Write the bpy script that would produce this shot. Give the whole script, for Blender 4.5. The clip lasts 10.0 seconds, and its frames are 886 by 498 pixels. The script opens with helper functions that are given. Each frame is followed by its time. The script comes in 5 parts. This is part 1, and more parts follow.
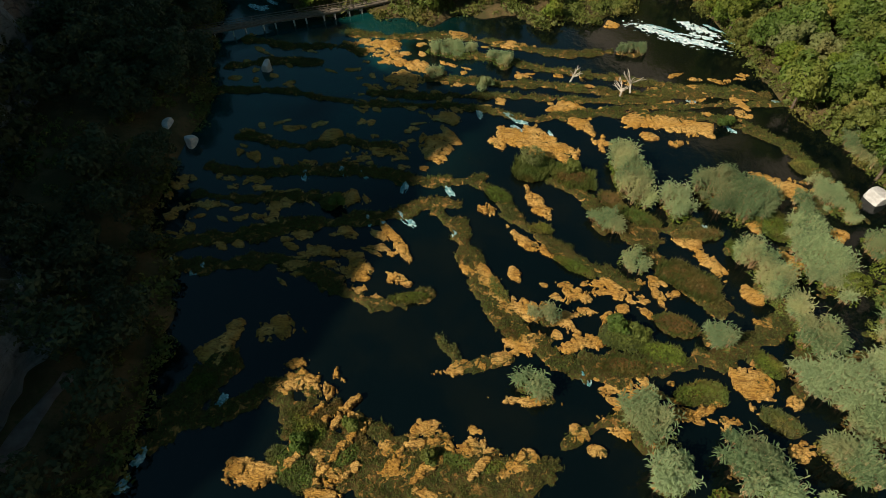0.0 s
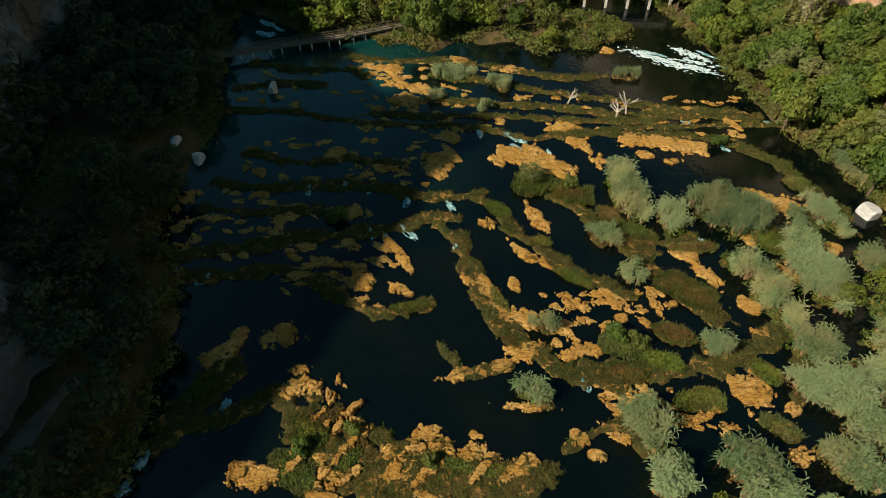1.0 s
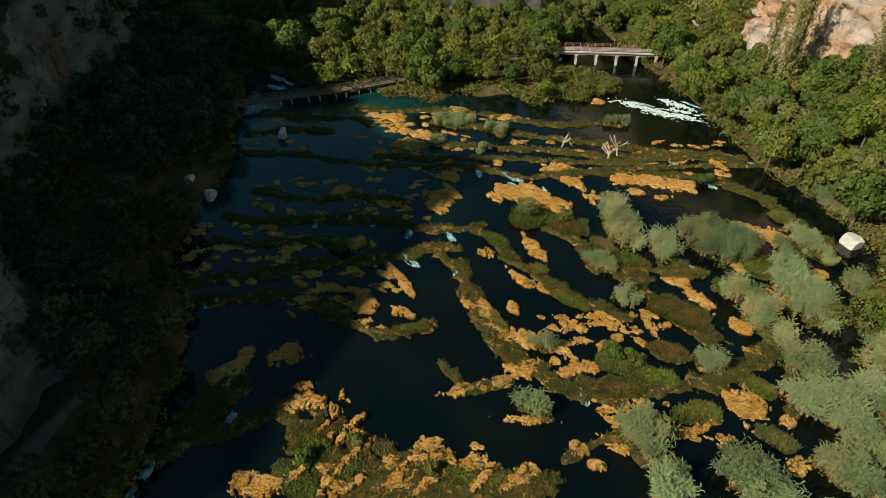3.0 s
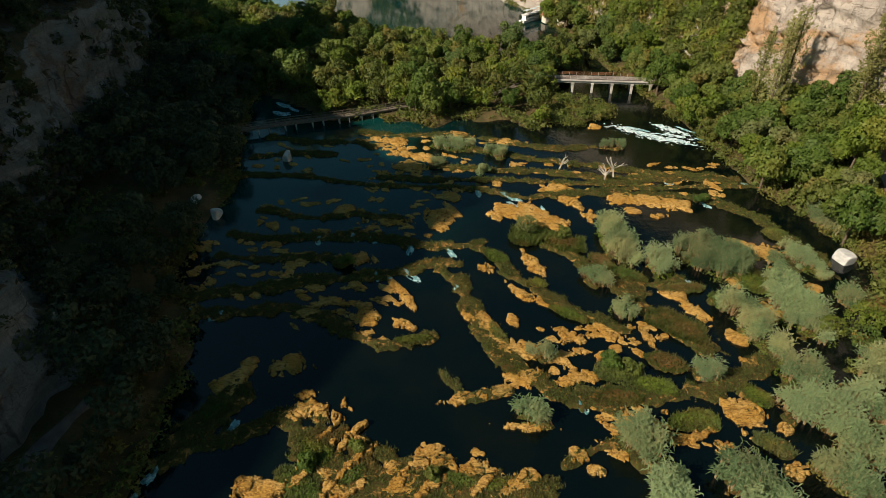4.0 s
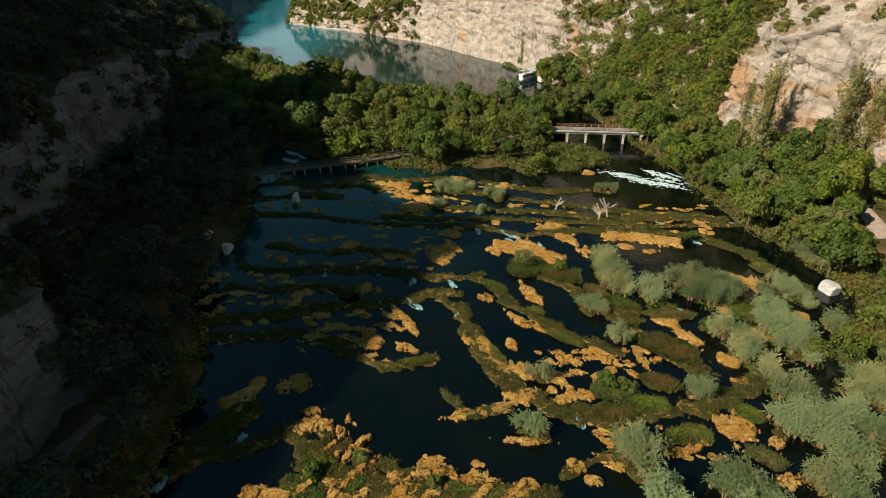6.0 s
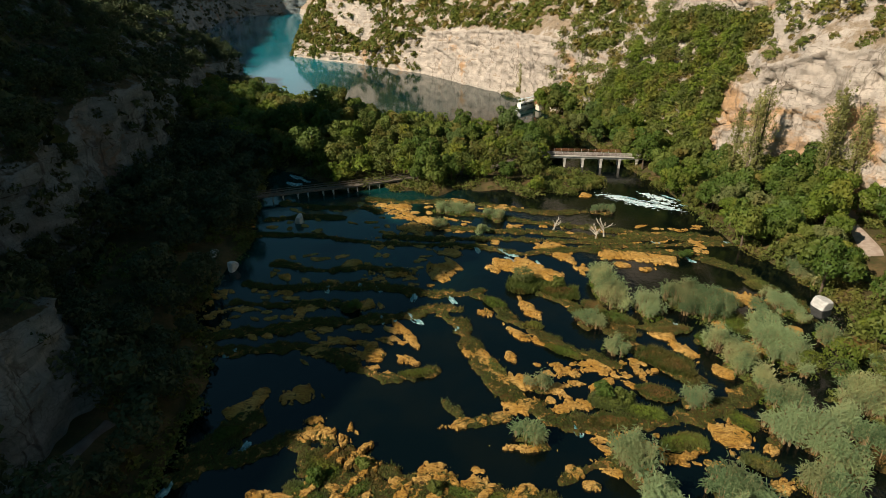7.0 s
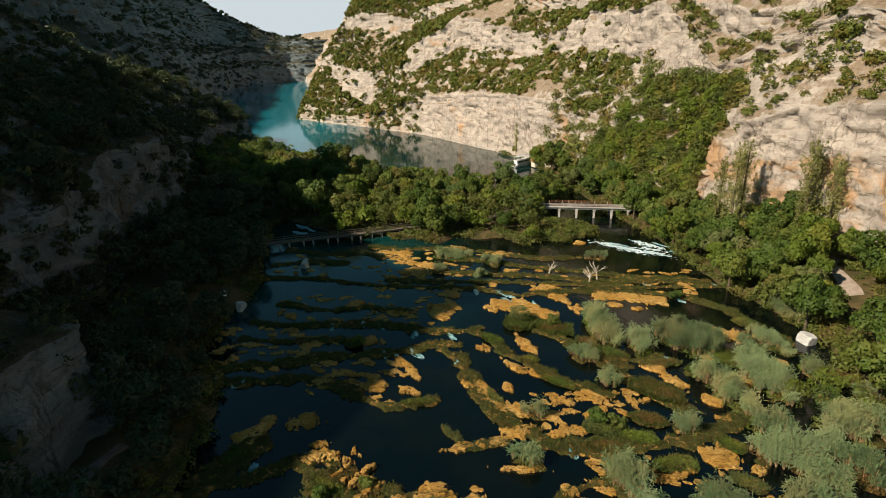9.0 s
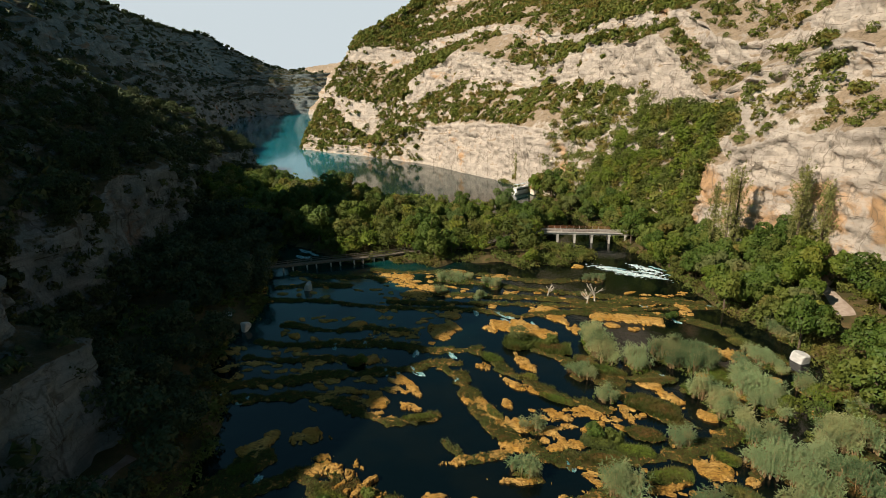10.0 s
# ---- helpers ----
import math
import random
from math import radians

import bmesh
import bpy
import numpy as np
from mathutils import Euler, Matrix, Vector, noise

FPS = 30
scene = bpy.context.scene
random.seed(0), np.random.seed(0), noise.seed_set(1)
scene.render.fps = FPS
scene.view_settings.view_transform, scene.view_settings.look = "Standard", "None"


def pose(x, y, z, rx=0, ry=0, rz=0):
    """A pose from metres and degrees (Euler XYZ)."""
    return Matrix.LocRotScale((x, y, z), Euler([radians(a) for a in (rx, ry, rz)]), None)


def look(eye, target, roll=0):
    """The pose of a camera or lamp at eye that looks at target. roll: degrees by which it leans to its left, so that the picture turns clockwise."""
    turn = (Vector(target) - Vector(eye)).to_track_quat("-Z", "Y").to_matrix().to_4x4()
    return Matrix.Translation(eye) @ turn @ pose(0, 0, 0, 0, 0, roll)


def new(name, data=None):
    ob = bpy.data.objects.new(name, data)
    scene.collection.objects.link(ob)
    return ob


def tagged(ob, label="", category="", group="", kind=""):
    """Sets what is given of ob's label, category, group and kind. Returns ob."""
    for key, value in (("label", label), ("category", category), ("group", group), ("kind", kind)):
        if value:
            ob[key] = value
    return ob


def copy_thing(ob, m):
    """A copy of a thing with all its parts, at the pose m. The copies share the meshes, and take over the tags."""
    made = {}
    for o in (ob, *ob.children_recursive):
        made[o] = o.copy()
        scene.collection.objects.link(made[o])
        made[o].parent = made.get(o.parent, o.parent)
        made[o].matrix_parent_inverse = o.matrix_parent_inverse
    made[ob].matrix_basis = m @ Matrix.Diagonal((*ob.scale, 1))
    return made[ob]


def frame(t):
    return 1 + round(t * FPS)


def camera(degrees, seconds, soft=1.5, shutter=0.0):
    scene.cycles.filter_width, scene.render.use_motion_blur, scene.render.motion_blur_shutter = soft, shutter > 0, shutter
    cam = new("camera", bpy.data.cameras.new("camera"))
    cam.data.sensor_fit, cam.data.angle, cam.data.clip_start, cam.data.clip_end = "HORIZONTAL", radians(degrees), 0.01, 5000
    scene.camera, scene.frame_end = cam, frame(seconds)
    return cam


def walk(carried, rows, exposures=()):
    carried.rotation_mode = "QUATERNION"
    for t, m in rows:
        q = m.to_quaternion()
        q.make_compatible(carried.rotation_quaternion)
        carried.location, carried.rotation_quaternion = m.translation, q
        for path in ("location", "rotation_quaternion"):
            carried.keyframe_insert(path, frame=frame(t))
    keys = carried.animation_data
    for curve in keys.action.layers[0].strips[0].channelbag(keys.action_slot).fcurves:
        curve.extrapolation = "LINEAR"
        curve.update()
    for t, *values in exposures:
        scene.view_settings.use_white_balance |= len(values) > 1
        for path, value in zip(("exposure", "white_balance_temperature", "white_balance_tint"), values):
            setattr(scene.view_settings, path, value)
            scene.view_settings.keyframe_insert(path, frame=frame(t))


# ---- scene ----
cam = camera(75.7, 10.0, 0.65)
PATH = [
    (0, (6.241, 31.456, 59.938), (6.139, 32.82, 58.479), -0.8),
    (0.5, (6.216, 29.945, 59.54), (6.113, 31.348, 58.118), -0.7),
    (1, (6.212, 28.355, 59.048), (6.107, 29.797, 57.666), -0.6),
    (1.5, (6.239, 26.789, 58.517), (6.132, 28.269, 57.176), -0.6),
    (2, (6.302, 25.238, 58.003), (6.193, 26.756, 56.704), -0.5),
    (2.5, (6.328, 23.658, 57.54), (6.218, 25.211, 56.285), -0.5),
    (4, (6.51, 18.872, 55.745), (6.394, 20.528, 54.63), -0.5),
    (4.5, (6.571, 17.278, 55.276), (6.452, 18.964, 54.208), -0.5),
    (5, (6.628, 15.675, 54.773), (6.507, 17.391, 53.753), -0.5),
    (5.5, (6.672, 14.11, 54.284), (6.55, 15.85, 53.306), -0.4),
    (7, (6.942, 9.205, 52.743), (6.815, 11.016, 51.904), -0.4),
    (7.5, (7.008, 7.559, 52.34), (6.881, 9.391, 51.547), -0.4),
    (8, (7.124, 5.889, 51.908), (6.996, 7.74, 51.163), -0.4),
    (8.5, (7.257, 4.167, 51.455), (7.128, 6.039, 50.762), -0.4),
    (9, (7.356, 2.441, 51.012), (7.226, 4.331, 50.373), -0.4),
    (9.5, (7.469, 0.72, 50.596), (7.336, 2.628, 50.014), -0.4),
    (10, (7.615, -1.046, 50.241), (7.481, 0.875, 49.703), -0.4),
]
walk(cam, [(t, look(eye, target, roll)) for t, eye, target, roll in PATH], [(0.0, 0.5, 6400, 8), (10.0, 0.5, 6400, 8)])

# ---- world, sun ----
SUN_EL, SUN_AZ = radians(38), math.atan2(-0.83, -0.56)
TO_SUN = Vector((math.sin(SUN_AZ) * math.cos(SUN_EL), math.cos(SUN_AZ) * math.cos(SUN_EL), math.sin(SUN_EL)))
world = bpy.data.worlds.new("sky")
scene.world = world
world.use_nodes = True
wnt = world.node_tree
sky = wnt.nodes.new("ShaderNodeTexSky")
sky.sky_type, sky.sun_disc, sky.sun_elevation, sky.sun_rotation = "NISHITA", False, SUN_EL, SUN_AZ % (2 * math.pi)
sky.air_density, sky.dust_density, sky.ozone_density = 1.0, 0.3, 1.0
tint = wnt.nodes.new("ShaderNodeMix")
tint.data_type, tint.blend_type = "RGBA", "MULTIPLY"
tint.inputs[0].default_value, tint.inputs[7].default_value = 1.0, (0.52, 0.88, 0.76, 1)
wnt.links.new(sky.outputs[0], tint.inputs[6])
wnt.links.new(tint.outputs[2], wnt.nodes["Background"].inputs[0])
wnt.nodes["Background"].inputs[1].default_value = 0.05
lamp = bpy.data.lights.new("sun", "SUN")
lamp.energy, lamp.angle, lamp.color = 5.0, radians(0.5), (1.0, 0.84, 0.655)
sun = new("sun", lamp)
sun.matrix_world = look(TO_SUN * 500, (0, 0, 0))


# ---- numeric helpers ----
def vnoise(p, seed=0):
    """Value noise of points (n, 3), from 0 to 1."""
    p = np.asarray(p, float) + seed * 17.31
    i = np.floor(p).astype(np.int64)
    f = p - i
    f = f * f * (3 - 2 * f)

    def h(dx, dy, dz):
        n = (i[:, 0] + dx) * 374761393 + (i[:, 1] + dy) * 668265263 + (i[:, 2] + dz) * 1442695041
        n = (n ^ (n >> 13)) * 1274126177
        n = n ^ (n >> 16)
        return (n & 0xFFFF) / 65535.0

    x, y, z = f[:, 0], f[:, 1], f[:, 2]
    a = h(0, 0, 0) * (1 - x) + h(1, 0, 0) * x
    b = h(0, 1, 0) * (1 - x) + h(1, 1, 0) * x
    c = h(0, 0, 1) * (1 - x) + h(1, 0, 1) * x
    d = h(0, 1, 1) * (1 - x) + h(1, 1, 1) * x
    return (a * (1 - y) + b * y) * (1 - z) + (c * (1 - y) + d * y) * z


def fbm(p, octaves=4, seed=0, gain=0.5):
    """Fractal noise of points (n, 3), about -1 to 1."""
    p = np.asarray(p, float)
    total, amp, norm = 0, 1.0, 0
    for k in range(octaves):
        total = total + amp * (vnoise(p * 2.03 ** k, seed + k * 3) * 2 - 1)
        norm += amp
        amp *= gain
    return total / norm * 1.5


def xyz(x, y, z=0.0):
    x, y = np.broadcast_arrays(np.asarray(x, float), np.asarray(y, float))
    return np.stack([x.ravel(), y.ravel(), np.broadcast_to(z, x.shape).ravel()], 1)


def smooth(a, b, x):
    t = np.clip((x - a) / (b - a), 0, 1)
    return t * t * (3 - 2 * t)


def make_mesh(name, verts, faces, material=None, shade=False):
    """A mesh from arrays: verts (n, 3), faces (m, 3) or (m, 4)."""
    verts, faces = np.asarray(verts, np.float32), np.asarray(faces, np.int32)
    me = bpy.data.meshes.new(name)
    me.vertices.add(len(verts))
    me.vertices.foreach_set("co", verts.ravel())
    k = faces.shape[1]
    me.loops.add(faces.size)
    me.loops.foreach_set("vertex_index", faces.ravel())
    me.polygons.add(len(faces))
    me.polygons.foreach_set("loop_start", np.arange(len(faces), dtype=np.int32) * k)
    me.polygons.foreach_set("loop_total", np.full(len(faces), k, np.int32))
    if shade:
        me.polygons.foreach_set("use_smooth", np.ones(len(faces), bool))
    if material:
        me.materials.append(material)
    me.update()
    me.validate()
    return me


def grid_faces(n, m):
    i = (np.arange(n - 1)[:, None] * m + np.arange(m - 1)[None]).ravel()
    return np.stack([i, i + m, i + m + 1, i + 1], 1)


def used_only(verts, faces):
    used = np.unique(faces)
    back = np.zeros(len(verts), int)
    back[used] = np.arange(len(used))
    return verts[used], back[faces]


def part(name, mesh, parent, label=""):
    """One mesh object under a thing or a part."""
    ob = new(name, mesh)
    ob.parent = parent
    return tagged(ob, label) if label else ob


def from_bm(name, bm, material, shade=False):
    me = bpy.data.meshes.new(name)
    bm.to_mesh(me)
    bm.free()
    me.materials.append(material)
    for poly in me.polygons:
        poly.use_smooth = shade
    return me


def box_bm(bm, size, at, turn=0.0, tilt=0.0, bevel=0.0):
    """Adds a box with rounded edges to bm."""
    got = bmesh.ops.create_cube(bm, size=1.0, matrix=Matrix.Translation(at) @ Matrix.Rotation(turn, 4, "Z") @ Matrix.Rotation(tilt, 4, "Y") @ Matrix.Diagonal((*size, 1)))
    if bevel:
        edges = list({e for v in got["verts"] for e in v.link_edges})
        bmesh.ops.bevel(bm, geom=edges, offset=bevel, segments=1, affect="EDGES")


# ---- materials ----
class Nodes:
    """Short hand for a material's node tree."""

    def __init__(self, name):
        self.m = bpy.data.materials.new(name)
        self.m.use_nodes = True
        self.t = self.m.node_tree
        self.b = self.t.nodes["Principled BSDF"]
        self.geo = self.t.nodes.new("ShaderNodeNewGeometry")
        self.pos = self.geo.outputs["Position"]

    def put(self, value, socket):
        if isinstance(value, bpy.types.NodeSocket):
            self.t.links.new(value, socket)
        else:
            socket.default_value = value

    def scaled(self, s):
        n = self.t.nodes.new("ShaderNodeVectorMath")
        n.operation = "MULTIPLY"
        self.put(self.pos, n.inputs[0])
        n.inputs[1].default_value = s if isinstance(s, tuple) else (s, s, s)
        return n.outputs[0]

    def noise(self, s, detail=4.0, rough=0.55, distort=0.0):
        n = self.t.nodes.new("ShaderNodeTexNoise")
        self.put(self.scaled(s), n.inputs["Vector"])
        n.inputs["Scale"].default_value, n.inputs["Detail"].default_value = 1.0, detail
        n.inputs["Roughness"].default_value, n.inputs["Distortion"].default_value = rough, distort
        return n.outputs[0]

    def voronoi(self, s, feature="F1"):
        n = self.t.nodes.new("ShaderNodeTexVoronoi")
        n.feature = feature
        self.put(self.scaled(s), n.inputs["Vector"])
        n.inputs["Scale"].default_value = 1.0
        return n.outputs["Distance"]

    def cracks(self, s, bend):
        """Distance to the nearest of a net of bent cracks."""
        warp = self.t.nodes.new("ShaderNodeTexNoise")
        self.put(self.scaled(s), warp.inputs["Vector"])
        warp.inputs["Scale"].default_value, warp.inputs["Detail"].default_value = 1.3, 4.0
        add = self.t.nodes.new("ShaderNodeVectorMath")
        add.operation = "MULTIPLY_ADD"
        self.put(warp.outputs["Color"], add.inputs[0])
        add.inputs[1].default_value = (bend, bend, bend)
        self.put(self.scaled(s), add.inputs[2])
        net = self.t.nodes.new("ShaderNodeTexVoronoi")
        net.feature = "DISTANCE_TO_EDGE"
        net.inputs["Scale"].default_value = 1.0
        self.put(add.outputs[0], net.inputs["Vector"])
        return net.outputs["Distance"]

    def ramp(self, value, lo, hi):
        n = self.t.nodes.new("ShaderNodeMapRange")
        n.interpolation_type = "SMOOTHSTEP"
        self.put(value, n.inputs["Value"])
        n.inputs["From Min"].default_value, n.inputs["From Max"].default_value = lo, hi
        return n.outputs[0]

    def math(self, op, a, b=0.0):
        n = self.t.nodes.new("ShaderNodeMath")
        n.operation = op
        self.put(a, n.inputs[0])
        self.put(b, n.inputs[1])
        return n.outputs[0]

    def mix(self, f, a, b):
        n = self.t.nodes.new("ShaderNodeMix")
        n.data_type = "RGBA"
        self.put(f, n.inputs[0])
        self.put((*a, 1) if isinstance(a, tuple) else a, n.inputs[6])
        self.put((*b, 1) if isinstance(b, tuple) else b, n.inputs[7])
        return n.outputs[2]

    def up(self):
        n = self.t.nodes.new("ShaderNodeSeparateXYZ")
        self.put(self.geo.outputs["Normal"], n.inputs[0])
        return n.outputs[2]

    def height(self):
        n = self.t.nodes.new("ShaderNodeSeparateXYZ")
        self.put(self.pos, n.inputs[0])
        return n.outputs[2]

    def island(self):
        return self.geo.outputs["Random Per Island"]

    def each(self):
        return self.t.nodes.new("ShaderNodeObjectInfo").outputs["Random"]

    def bump(self, value, strength, distance):
        n = self.t.nodes.new("ShaderNodeBump")
        self.put(value, n.inputs["Height"])
        n.inputs["Strength"].default_value, n.inputs["Distance"].default_value = strength, distance
        old = self.b.inputs["Normal"].links
        if old:
            self.t.links.new(old[0].from_socket, n.inputs["Normal"])
        self.t.links.new(n.outputs[0], self.b.inputs["Normal"])

    def done(self, color, rough=0.8, spec=0.3):
        self.put((*color, 1) if isinstance(color, tuple) else color, self.b.inputs["Base Color"])
        self.put(rough, self.b.inputs["Roughness"])
        self.b.inputs["Specular IOR Level"].default_value = spec
        return self.m


def leaf_material(name, dark, light, dry, through_light=0.25):
    n = Nodes(name)
    c = n.mix(n.math("ADD", n.math("MULTIPLY", n.island(), 0.6), n.math("MULTIPLY", n.ramp(n.noise(2.3, 4, 0.7), 0.3, 0.7), 0.4)), dark, light)
    c = n.mix(n.math("MULTIPLY", n.ramp(n.noise(0.16, 3), 0.46, 0.64), 0.75), c, dry)
    c = n.mix(n.math("MULTIPLY", n.ramp(n.noise(0.27, 2), 0.50, 0.62), 0.4), c, tuple(0.7 * a for a in dark))
    c = n.mix(n.math("MULTIPLY", n.ramp(n.noise(0.11, 2), 0.52, 0.62), 0.32), c, tuple(1.1 * a for a in light))
    c = n.mix(n.math("MULTIPLY", n.each(), 0.6), c, tuple(0.8 * a for a in dark))
    c = n.mix(n.math("MULTIPLY", n.ramp(n.math("FRACT", n.math("MULTIPLY", n.each(), 7.13)), 0.7, 0.95), 0.5), c, (0.85 * light[0], 0.85 * light[1], min(1.8 * light[2], 0.42 * light[1])))
    n.done(c, 0.6, 0.25)
    soft = n.t.nodes.new("ShaderNodeBsdfTranslucent")
    n.put(c, soft.inputs[0])
    both = n.t.nodes.new("ShaderNodeMixShader")
    both.inputs[0].default_value = through_light
    out = n.t.nodes["Material Output"]
    n.t.links.new(n.b.outputs[0], both.inputs[1])
    n.t.links.new(soft.outputs[0], both.inputs[2])
    n.t.links.new(both.outputs[0], out.inputs[0])
    return n.m


def tufa_material():
    """Ochre tufa with dry, swirling moss strands, darker on its flanks."""
    n = Nodes("tufa")
    big, fine = n.noise(0.35, 4), n.noise(3.2, 6, 0.7)
    grain = n.noise((0.9, 2.6, 1.6), 6, 0.68, 2.2)
    strand = n.noise((0.5, 1.7, 1.0), 5, 0.62, 3.0)
    c = n.mix(n.ramp(big, 0.35, 0.68), (0.50, 0.275, 0.055), (0.66, 0.42, 0.13))
    c = n.mix(n.math("MULTIPLY", n.ramp(strand, 0.52, 0.60), 0.8), c, (0.22, 0.105, 0.025))
    c = n.mix(n.math("MULTIPLY", n.ramp(grain, 0.52, 0.62), 0.6), c, (0.17, 0.085, 0.022))
    c = n.mix(n.math("MULTIPLY", n.ramp(fine, 0.58, 0.68), 0.6), c, (0.12, 0.065, 0.018))
    c = n.mix(n.ramp(n.noise(0.8, 6, 0.7), 0.575, 0.64), c, (0.055, 0.055, 0.014))
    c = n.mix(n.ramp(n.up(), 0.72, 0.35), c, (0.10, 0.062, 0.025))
    n.bump(fine, 0.5, 0.12)
    n.bump(strand, 0.9, 0.5)
    n.bump(grain, 0.8, 0.3)
    return n.done(c, 0.9, 0.15)


def moss_material():
    n = Nodes("moss")
    a, b = n.noise(0.5, 5, 0.6), n.noise(3.4, 6, 0.75)
    c = n.mix(n.ramp(a, 0.38, 0.62), (0.035, 0.034, 0.012), (0.078, 0.052, 0.017))
    c = n.mix(n.ramp(b, 0.46, 0.62), c, (0.066, 0.09, 0.019))
    c = n.mix(n.ramp(n.noise(2.2, 5, 0.7), 0.56, 0.66), c, (0.022, 0.022, 0.009))
    c = n.mix(n.ramp(n.noise(0.75, 6, 0.72, 0.6), 0.56, 0.60), c, n.mix(n.ramp(b, 0.4, 0.6), (0.42, 0.24, 0.075), (0.22, 0.11, 0.03)))
    n.bump(b, 1.0, 0.3)
    return n.done(c, 0.95, 0.1)


def cliff_material(name, pale, grey, stain, dark, soil_a, soil_b, seam=0.585):
    """Limestone in beds: pale faces, rusty stains, black water streaks, and earth where it lies flat."""
    n = Nodes(name)
    mid, fine = n.noise((0.12, 0.12, 0.2), 6, 0.62), n.noise(0.8, 6, 0.7)
    streak = n.noise((0.35, 0.35, 0.03), 5, 0.65)
    strata = n.noise((0.05, 0.05, 0.9), 5, 0.65, 0.6)
    rock = n.mix(n.ramp(mid, 0.35, 0.65), grey, pale)
    rock = n.mix(n.math("MULTIPLY", n.ramp(strata, 0.45, 0.62), 0.4), rock, tuple(0.74 * a for a in grey))
    east = n.t.nodes.new("ShaderNodeSeparateXYZ")
    n.put(n.pos, east.inputs[0])
    rusty = n.math("MULTIPLY", n.math("MULTIPLY", n.ramp(n.height(), 36.0, 24.0), n.ramp(east.outputs[0], 62.0, 76.0)), 0.15)
    rock = n.mix(n.math("MULTIPLY", n.ramp(n.math("ADD", n.noise((0.035, 0.035, 0.06), 5, 0.65, 0.8), rusty), seam, seam + 0.125), 0.85), rock, stain)
    rock = n.mix(n.math("MULTIPLY", n.ramp(streak, 0.57, 0.70), 0.7), rock, dark)
    rock = n.mix(n.math("MULTIPLY", n.ramp(fine, 0.60, 0.74), 0.8), rock, dark)
    fissure = n.noise((0.32, 0.32, 0.09), 7, 0.75, 1.8)
    rock = n.mix(n.ramp(fissure, 0.61, 0.68), rock, dark)
    joint = n.noise((0.10, 0.10, 1.3), 6, 0.7, 1.2)
    rock = n.mix(n.math("MULTIPLY", n.ramp(joint, 0.60, 0.66), 0.8), rock, dark)
    crack = n.ramp(n.cracks((0.2, 0.2, 0.09), 0.9), 0.05, 0.0)
    rock = n.mix(n.math("MULTIPLY", crack, n.math("MULTIPLY", n.ramp(n.noise(0.09, 3), 0.42, 0.6), 0.7)), rock, dark)
    chips = n.ramp(n.cracks((0.6, 0.6, 0.9), 0.7), 0.07, 0.0)
    rock = n.mix(n.math("MULTIPLY", chips, n.math("MULTIPLY", n.ramp(n.noise(0.2, 3), 0.45, 0.6), 0.35)), rock, dark)
    soil = n.mix(n.ramp(fine, 0.4, 0.65), soil_a, soil_b)
    soil = n.mix(n.math("MULTIPLY", n.ramp(n.noise(0.3, 5, 0.65), 0.52, 0.62), 0.75), soil, grey)
    soil = n.mix(n.ramp(n.noise(0.6, 6, 0.75), 0.55, 0.66), soil, tuple(0.55 * a for a in soil_b))
    slope = n.math("ADD", n.up(), n.math("MULTIPLY", n.math("SUBTRACT", fine, 0.5), 0.5))
    c = n.mix(n.ramp(slope, 0.52, 0.68), rock, soil)
    n.bump(fine, 0.8, 0.45)
    n.bump(n.noise((1.4, 1.4, 0.8), 6, 0.75, 1.0), 0.5, 0.4)
    n.bump(fissure, 0.6, 1.3)
    n.bump(joint, 0.4, 0.8)
    n.bump(strata, 0.35, 0.6)
    n.bump(n.noise((0.3, 0.3, 0.22), 6, 0.7, 0.7), 0.8, 1.2)
    return n.done(c, 0.92, 0.15)


def ground_material():
    n = Nodes("soil")
    a, b = n.noise(0.2, 5), n.noise(1.7, 5, 0.65)
    c = n.mix(n.ramp(a, 0.4, 0.65), (0.06, 0.05, 0.022), (0.12, 0.085, 0.04))
    c = n.mix(n.ramp(b, 0.5, 0.7), c, (0.05, 0.06, 0.02))
    n.bump(b, 0.7, 0.25)
    return n.done(c, 0.95, 0.1)


